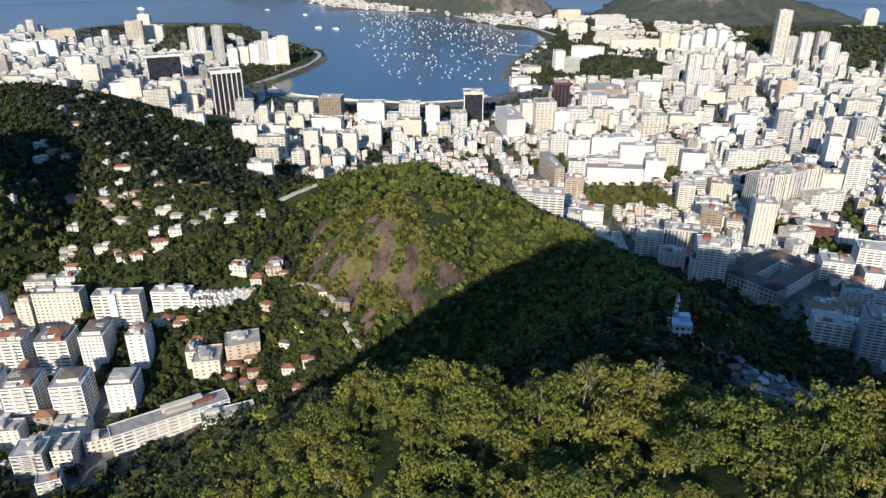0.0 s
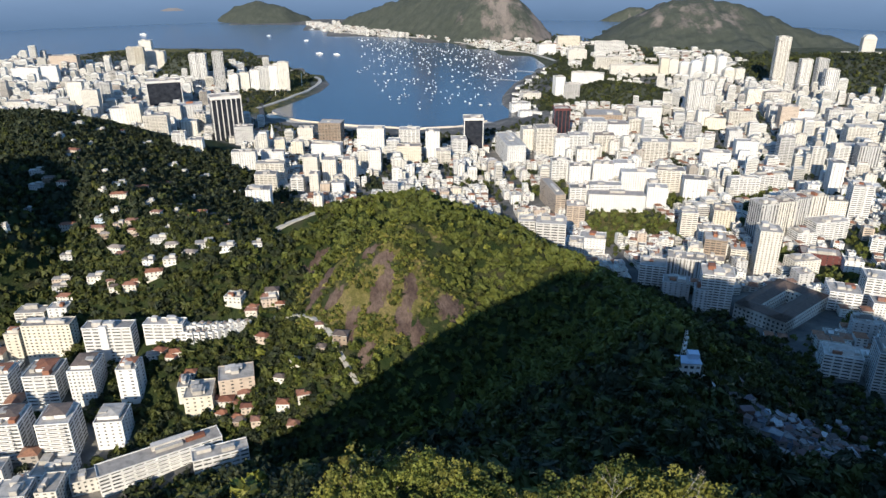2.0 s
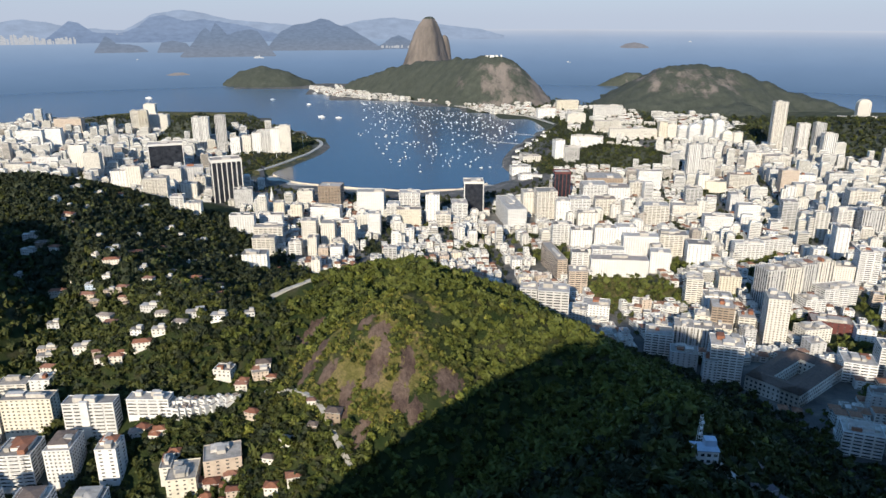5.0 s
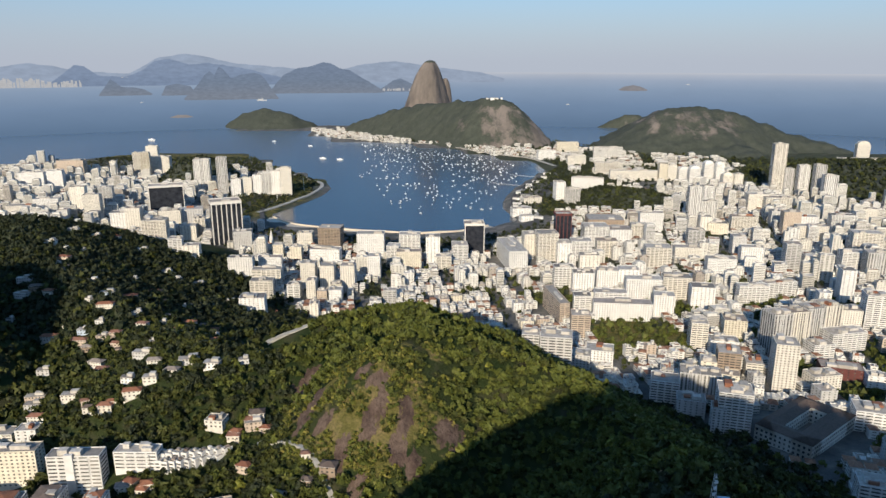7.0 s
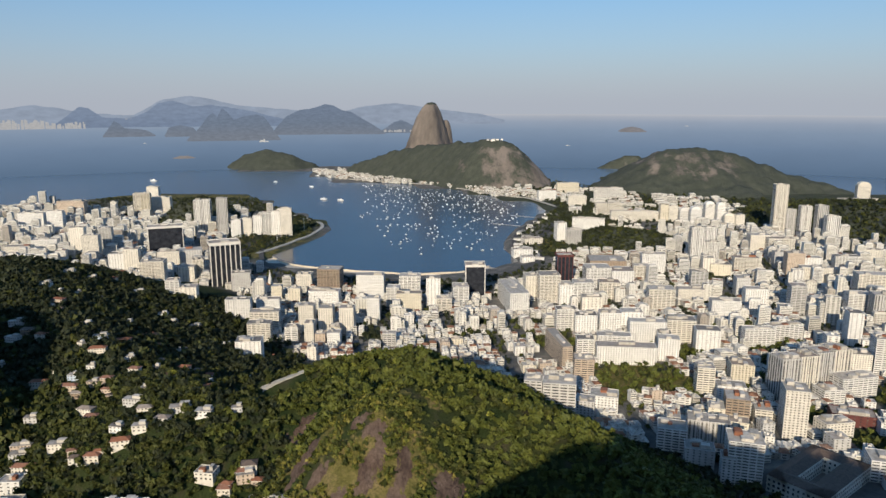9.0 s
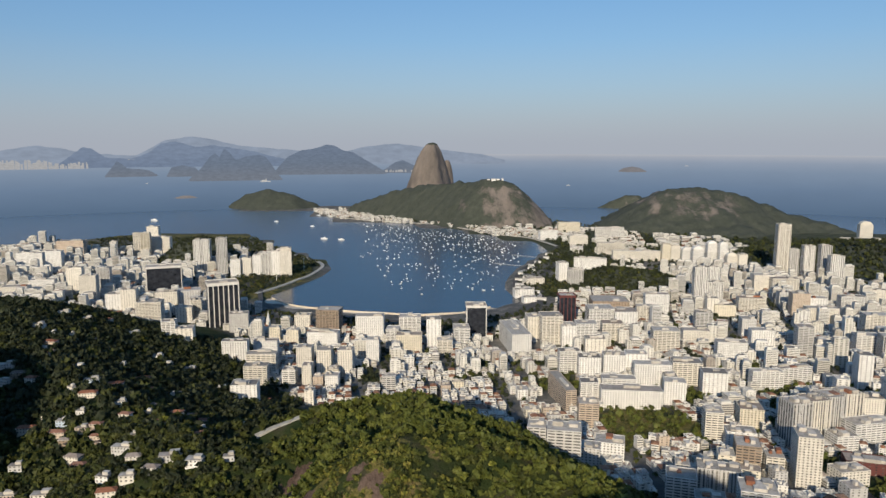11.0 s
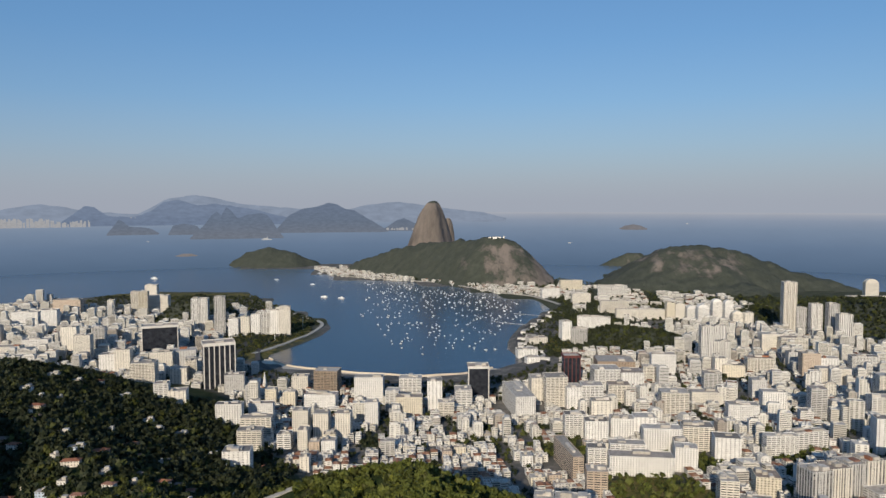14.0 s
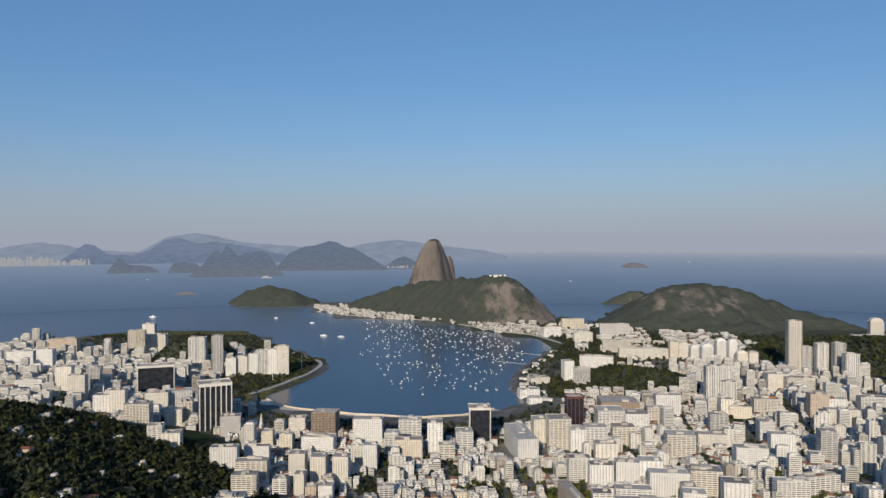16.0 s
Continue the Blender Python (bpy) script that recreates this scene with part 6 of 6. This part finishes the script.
# past y 760 the slope's shade is put in as mostly LEAF_DARK
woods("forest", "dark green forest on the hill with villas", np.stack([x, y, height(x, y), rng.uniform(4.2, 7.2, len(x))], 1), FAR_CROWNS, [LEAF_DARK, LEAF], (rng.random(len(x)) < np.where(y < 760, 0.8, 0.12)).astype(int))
# garden trees close round the houses
spots = []
for gx_, gy_, gw_ in GARDENS:
    for k in range(7):
        a_ = k * 0.9 + rng.uniform(0, 0.6)
        far_ = gw_ * rng.uniform(0.62, 0.95)
        spots.append((gx_ + far_ * math.cos(a_), gy_ + far_ * math.sin(a_)))
x, y = np.array(spots).T
woods("garden_trees", "small leafy garden trees round the hillside houses", np.stack([x, y, height(x, y) - 0.6, rng.uniform(1.5, 3.4, len(x))], 1), MID_CROWNS, [LEAF_DARK, LEAF, LEAF_HILL], rng.integers(0, 3, len(x)))
# scrub on the open face
x, y = scatter(-160, 50, 440, 650, 1.8)
ok = (meadow_at(x, y) > 0.25) & (rng.random(len(x)) < 0.72 - 1.0 * rock_face(x, y)) & (wobble(x, y, 15, 61) > -0.3) & clear_of(x, y)
x, y = x[ok], y[ok]
woods("scrub", "low scrub and grass tufts on the open rock face", np.stack([x, y, height(x, y) - 0.5, rng.uniform(0.6, 1.0, len(x)) ** 3 * 2.9], 1), FAR_CROWNS, [LEAF_HILL, LEAF_OLIVE, LEAF], rng.integers(0, 3, len(x)), "shrubs")
# street, valley and park trees
x, y = scatter(-1400, 1700, 300, 2900, 11.5)
park = np.array([in_park(a_, b_) for a_, b_ in zip(x, y)])
valley = (y < 640) & (x < 0)
saddle = (x > -420) & (x < -120) & (y > 760) & (y < 1010)
marina = (x > 150) & (x < 520) & (y > 1600) & (y < 2750)
ok = (hill_share(x, y) < 0.3) & (shore(x, y) > np.where((y < 1800) & (x > -480), 78, 30)) & ((park & (rng.random(len(x)) < np.where((x < -380) & (y > 1780), 0.5, 0.85))) | (rng.random(len(x)) < np.where(saddle, 0.95, np.where(marina, 0.55, np.where(valley, 0.5, np.where((x > 300) & (y < 1400), 0.6, np.where(y < 1700, 0.55, 0.3))))))) & clear_of(x, y)
x, y = x[ok], y[ok]
foot = np.array(FOOT)
ok = np.array([((foot[:, 0] - a_) ** 2 + (foot[:, 1] - b_) ** 2 > (foot[:, 2] + 2.5) ** 2).all() for a_, b_ in zip(x, y)])
x, y = x[ok], y[ok]
sunny = (x > 120) & (x < 640) & (y < 1250)
woods("street_trees", "street and park trees between the buildings", np.stack([x, y, height(x, y), rng.uniform(3.2, 6.8, len(x))], 1), FAR_CROWNS, [LEAF_DARK, LEAF, LEAF_HILL], np.where(sunny, rng.integers(1, 3, len(x)), rng.random(len(x)) < 0.25))
for name, step, lo, hi, label in (("hill_of_the_lookout", 10, 4.5, 7.5, "dark green trees over the low city hill"), ("hill_of_the_widow", 10, 4, 7, "dark green trees on the small rock"), ("hill_behind_the_towers", 19, 7, 11, "dark green forest behind the towers")):
    zf, box = SLOPES[name]
    x, y = scatter(*box, step)
    z = zf(x, y)
    ok = z > height(x, y) + 1.0
    x, y, z = x[ok], y[ok], z[ok]
    woods("forest", label, np.stack([x, y, z - 1.5, rng.uniform(lo, hi, len(x))], 1), FAR_CROWNS, [LEAF_DARK, LEAF], (rng.random(len(x)) < 0.22).astype(int))
x, y = scatter(-800, 1300, 2400, 3700, 19)
ok = (shore(x, y) > 30) & (rng.random(len(x)) < 0.4) & clear_of(x, y) & (height(x, y) > 2)
for name in ("hill_of_the_cablecar", "hill_of_the_beach"):
    ok &= SLOPES[name][0](x, y) < 12
x, y = x[ok], y[ok]
woods("street_trees", "trees between the waterfront houses", np.stack([x, y, height(x, y), rng.uniform(5, 8.5, len(x))], 1), FAR_CROWNS, [LEAF_DARK, LEAF], (rng.random(len(x)) < 0.25).astype(int))
x, y = scatter(-330, -30, 330, 640, 7.5)
ok = (hill_share(x, y) < 0.4) & clear_of(x, y, 1.0) & np.array([free(a_, b_, 2) for a_, b_ in zip(x, y)]) & (wobble(x, y, 40, 88) > -0.55)
x, y = x[ok], y[ok]
woods("street_trees", "leafy trees between the valley houses", np.stack([x, y, height(x, y), rng.uniform(3.2, 5.8, len(x))], 1), MID_CROWNS, [LEAF_DARK, LEAF], (rng.random(len(x)) < 0.5).astype(int))
x, y = scatter(-260, 330, -190, 9, 7.5)
woods("forest", "green forest on the hill behind the brow", np.stack([x, y, height(x, y), rng.uniform(3.5, 5.8, len(x))], 1), FAR_CROWNS, [LEAF, LEAF_OLIVE], (rng.random(len(x)) < 0.5).astype(int))
x, y = scatter(-200, -50, 425, 530, 5.0)
ok = np.array([free(a_, b_, 0.5) for a_, b_ in zip(x, y)]) & (meadow_at(x, y) < 0.3) & (rng.random(len(x)) < 0.75)
x, y = x[ok], y[ok]
woods("street_trees", "small leafy trees round the houses at the foot of the rock", np.stack([x, y, height(x, y) - 0.5, rng.uniform(1.6, 3.4, len(x))], 1), MID_CROWNS, [LEAF_DARK, LEAF], (rng.random(len(x)) < 0.6).astype(int))
x, y = scatter(200, 410, 400, 770, 7.4)
ok = (hill_share(x, y) < 0.35) & (x < wood_edge(y)) & clear_of(x, y) & np.array([free(a_, b_, 2) for a_, b_ in zip(x, y)])
x, y = x[ok], y[ok]
woods("forest", "dark woods at the foot of the shoulder", np.stack([x, y, height(x, y), rng.uniform(3.8, 6.2, len(x))], 1), MID_CROWNS, [LEAF_DARK, LEAF], (rng.random(len(x)) < 0.4).astype(int))
# the brow below the camera: the nearest trees are things of their own
x, y = scatter(-150, 150, -40, 175, 3.9)
ok = (np.hypot(x - 25, y - 40) < 138) & (y > 7)
x, y = x[ok], y[ok]
rad = 1.7 + 2.0 * rng.random(len(x)) ** 1.3
z = height(x, y) + rng.uniform(-1.2, 0.6, len(x))
near = (y > 44) & (y < 92) & (np.abs(x - 18) < 48)
keep = np.flatnonzero(near)[:290]
rest = np.setdiff1d(np.arange(len(x)), keep)
close = (y[rest] > 44) & (y[rest] < 114) & (np.abs(x[rest] + 5) < 80)
for sel, protos in ((rest[close], NEAR_CROWNS), (rest[~close], MID_CROWNS)):
    # leaf colour darkens towards the left, standing in for shade on that flank
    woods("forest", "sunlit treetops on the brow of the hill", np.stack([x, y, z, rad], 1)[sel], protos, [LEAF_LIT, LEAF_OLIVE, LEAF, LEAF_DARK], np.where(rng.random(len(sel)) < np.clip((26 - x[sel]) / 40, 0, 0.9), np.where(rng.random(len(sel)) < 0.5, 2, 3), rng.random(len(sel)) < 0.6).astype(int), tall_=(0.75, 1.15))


def trunk_mesh(seed):
    """A leaning tapered trunk with four limbs, one unit tall to the crown's foot."""
    r = np.random.default_rng(seed)
    p = Pile()

    def limb(a, b_, r0, r1):
        a, b_ = np.array(a), np.array(b_)
        t = np.linspace(0, 2 * math.pi, 7)[:-1]
        ring_ = np.stack([np.cos(t), np.sin(t), 0 * t], 1)
        p.add(np.concatenate([a + ring_ * r0, b_ + ring_ * r1]), [(i, (i + 1) % 6, 6 + (i + 1) % 6, 6 + i) for i in range(6)])

    limb((0, 0, -0.5), (0.05, 0.03, 0.6), 0.08, 0.055)
    for k in range(4):
        a = k * 1.6 + r.uniform(0, 1)
        limb((0.05, 0.03, 0.5), (0.45 * math.cos(a), 0.45 * math.sin(a), r.uniform(0.85, 1.2)), 0.045, 0.012)
    return p.mesh("trunk", [BARK])


def crown_mesh(v, mat):
    p = Pile()
    p.add(v, np.arange(len(v)).reshape(-1, 3))
    return p.mesh("crown", [mat])


FINE = [crown(30, 1440, 0.054, 160 + i, corners=3, clump=(0.14, 0.36), spread=0.44) for i in range(5)]
CROWNS = [crown_mesh(v, m) for v in FINE for m in (LEAF_LIT, LEAF_HILL, LEAF_OLIVE)]
TRUNKS = [trunk_mesh(s) for s in range(4)]
TREE_WORDS = ["sunlit light green tree with a billowing crown", "green broadleaf tree on the brow", "olive green tree with a dense crown"]
for tx, ty, size in ((13.5, 75.8, 2.9), (19.5, 76.4, 3.1), (23.5, 74.6, 2.7), (27.0, 72.4, 3.3), (30.2, 70.4, 3.5), (33.4, 68.6, 3.2), (36.0, 67.0, 3.3), (43.5, 62.8, 2.8), (47.0, 61.5, 3.2)):
    x, y, z, rad = np.append(x, tx), np.append(y, ty), np.append(z, level(tx, ty) + 0.3 * size), np.append(rad, size)
    keep = np.append(keep, len(x) - 1)
for i in keep:
    k = int(rng.integers(len(CROWNS)))
    tree = new("tree")
    tree.matrix_world = Matrix.Translation((x[i], y[i], z[i])) @ Matrix.Rotation(rng.uniform(0, 6.3), 4, "Z") @ Matrix.Diagonal((rad[i], rad[i], rad[i] * rng.uniform(0.8, 1.2), 1))
    tagged(tree, TREE_WORDS[k % 3], "tree", "trees on the brow of the hill")
    part("trunk", TRUNKS[k % 4], tree)
    part("crown", CROWNS[k], tree).location = (0, 0, 0.4)


def dead_tree(x, y, top, tall, seed):
    """A bare grey tree, forked again and again."""
    r = np.random.default_rng(seed)
    root = new("dead_tree")
    root.location = (x, y, top - tall)
    tagged(root, "bare pale dead tree standing above the canopy", "tree")
    p, twigs = Pile(), Pile()
    t = np.linspace(0, 2 * math.pi, 6)[:-1]
    ring_ = np.stack([np.cos(t), np.sin(t), 0 * t], 1)

    def grow(pile, a, way, n, rad, depth):
        b_ = a + way * n
        pile.add(np.concatenate([a + ring_ * rad, b_ + ring_ * rad * 0.6]), [(i, (i + 1) % 5, 5 + (i + 1) % 5, 5 + i) for i in range(5)])
        if depth:
            for _ in range(3):
                w_ = way + r.normal(0, 0.5, 3)
                grow(twigs, b_, w_ / np.linalg.norm(w_), n * r.uniform(0.5, 0.75), rad * 0.6, depth - 1)

    grow(p, np.zeros(3), np.array([0.05, 0, 1.0]), tall * 0.45, 0.045, 4)
    part("trunk", p.mesh("trunk", [DEADWOOD]), root)
    part("bough", twigs.mesh("bough", [DEADWOOD]), root)


DEADWOOD = plain_surface("dead wood", [(0.0, (0.34, 0.30, 0.25)), (1.0, (0.48, 0.44, 0.38))], 1.0, soil=0.3)
dead_tree(25.0, 71.5, 336.6, 6, 3)
dead_tree(17.5, 71.0, 335.6, 5, 5)

def boathouse(x, y, w, d, h, turn):
    """A low white shed of the marina with a gabled sheet roof."""
    root = new("boathouse")
    root.matrix_world = Matrix.Translation((x, y, max(level(x, y), 1.5))) @ Matrix.Rotation(radians(turn), 4, "Z")
    tagged(root, "low white marina shed with a pale sheet roof", "shed", "sheds of the marina")
    part("wall", simple("wall", [(BOX * (w, d, h + 3) + (0, 0, -3), ALL6[:4])], PAINT["white"]), root)
    p_ = Pile()
    e_ = 0.6
    v_ = [(-w / 2 - e_, -d / 2 - e_, h), (w / 2 + e_, -d / 2 - e_, h), (w / 2 + e_, d / 2 + e_, h), (-w / 2 - e_, d / 2 + e_, h), (-w / 2 - e_, 0, h + d * 0.2), (w / 2 + e_, 0, h + d * 0.2)]
    p_.add(v_, [(0, 1, 5, 4), (2, 3, 4, 5), (3, 2, 1, 0)])
    p_.add(v_, [(1, 2, 5), (3, 0, 4)])
    part("roof", p_.mesh("roof", [TANK]), root)
    part("door", simple("door", [(BOX * (w * 0.3, 0.2, h * 0.7) + (0, -d / 2 - 0.06, 0), ALL6)], PAINT["grey"]), root)


r = np.random.default_rng(57)
for k in range(22):
    t_ = k / 21
    x, y = np.interp(t_, [0, 0.35, 0.6, 0.85, 1], [212, 190, 205, 262, 352]) + r.uniform(0, 34), np.interp(t_, [0, 0.35, 0.6, 0.85, 1], [1770, 1930, 2060, 2240, 2480]) + r.uniform(-8, 8)
    if free(x, y, 9) and shore(np.array([x]), np.array([y]))[0] > 10:
        boathouse(round(x), round(y), r.uniform(14, 30), r.uniform(9, 15), r.uniform(4, 7), r.choice([80, -10, 75]) + r.uniform(-6, 6))
        TAKEN.append((x, y, 9))

# the guard house and its lattice mast on the shoulder
HX, HY = 137, 350
hz_ = level(HX, HY)
house = new("guard_house")
house.matrix_world = Matrix.Translation((HX, HY, hz_)) @ Matrix.Rotation(radians(-6), 4, "Z")
tagged(house, "white flat-roofed guard house on the wooded shoulder", "house")
part("wall", simple("wall", [(BOX * (13, 8, 12) + (0, 0, -4), ALL6[:4])], PAINT["white"]), house)
part("roof", simple("roof", [(BOX * (13.8, 8.8, 0.4) + (0, 0, 8), ALL6)], PAINT["blue"]), house)
part("lean_to", simple("lean_to", [(BOX * (6, 5, 3.4) + (3.2, 3, 8.2), ALL6)], PAINT["blue"]), house)
row = storeys(13, 8, 1, 3.4, 3.0, foot=0.4)[0]
row = np.concatenate([row, row + (0, 0, 3.6)])
tagged(part("glazing", simple("glazing", [(row, quads(len(row) // 4))], GLASS), house), kind="stuff")
mast = new("lattice_mast")
mast.location = (HX + 0.5, HY + 9, level(HX, HY + 9))
tagged(mast, "slim grey lattice mast with small dishes", "mast")
for sx in (-1, 1):
    for sy in (-1, 1):
        leg = BOX * (0.22, 0.22, 24)
        leg[4:, :2] *= 0.6
        leg = leg + np.array([(sx * (1.4 if v_[2] == 0 else 0.5), sy * (1.4 if v_[2] == 0 else 0.5), 0) for v_ in BOX])
        part("leg", simple("leg", [(leg, ALL6)], MAST), mast)
for k in range(8):
    s_ = 2.8 - 1.8 * k / 8
    part("brace", simple("brace", [(BOX * (s_, 0.16, 0.16) + (0, -s_ / 2, 1 + 3 * k), ALL6), (BOX * (0.16, s_, 0.16) + (s_ / 2, 0, 1 + 3 * k), ALL6)], MAST), mast)
for k in range(3):
    part("dish", simple("dish", [(BOX * (1.5, 0.5, 1.5) + (0.4 * k - 0.4, -1.0, 12 + 3.5 * k), ALL6)], BOATWHITE), mast)

# tall lamp masts over the park on the point
for x, y in ((-600, 2010), (-560, 1900), (-470, 1990), (-430, 2170), (-530, 2230), (-620, 2180)):
    lm = new("light_mast")
    lm.location = (x, y, level(x, y))
    tagged(lm, "tall thin grey floodlight mast in the park", "lamp", "floodlight masts of the park")
    part("pole", simple("pole", [(BOX * (0.9, 0.9, 38), ALL6)], MAST), lm)
    part("lamp_ring", simple("lamp_ring", [(BOX * (3.4, 3.4, 1.2) + (0, 0, 37.5), ALL6)], MAST), lm)

# cable-car station on the broad hill, and the church spire behind the beach
for dx, dy, w, d, h in ((0, 0, 20, 12, 6), (-24, 6, 12, 10, 4), (22, 10, 15, 9, 5), (44, 6, 8, 8, 7)):
    st = new("station_building")
    st.location = (228 + dx, 3466 + dy, 214)
    tagged(st, "white cable-car station building on the hilltop", "building", "station buildings on the hilltop")
    part("wall", simple("wall", [(BOX * (w, d, h + 14) + (0, 0, -10), ALL6[:4])], PAINT["white"]), st)
    part("roof", simple("roof", [(BOX * (w + 2, d + 2, 0.8) + (0, 0, h - 6 + 10), ALL6)], PAINT["grey"]), st)
sp = new("church_tower")
sp.location = (-362, 1475, level(-362, 1475))
tagged(sp, "pale stone church tower with a pointed spire", "church")
part("tower", simple("tower", [(BOX * (7, 7, 22), ALL6[:4])], PAINT["cream"]), sp)
part("spire", simple("spire", [(np.array([(-3.6, -3.6, 22), (3.6, -3.6, 22), (3.6, 3.6, 22), (-3.6, 3.6, 22), (-.1, -.1, 44), (.1, -.1, 44), (.1, .1, 44), (-.1, .1, 44)]), ALL6)], PAINT["grey"]), sp)
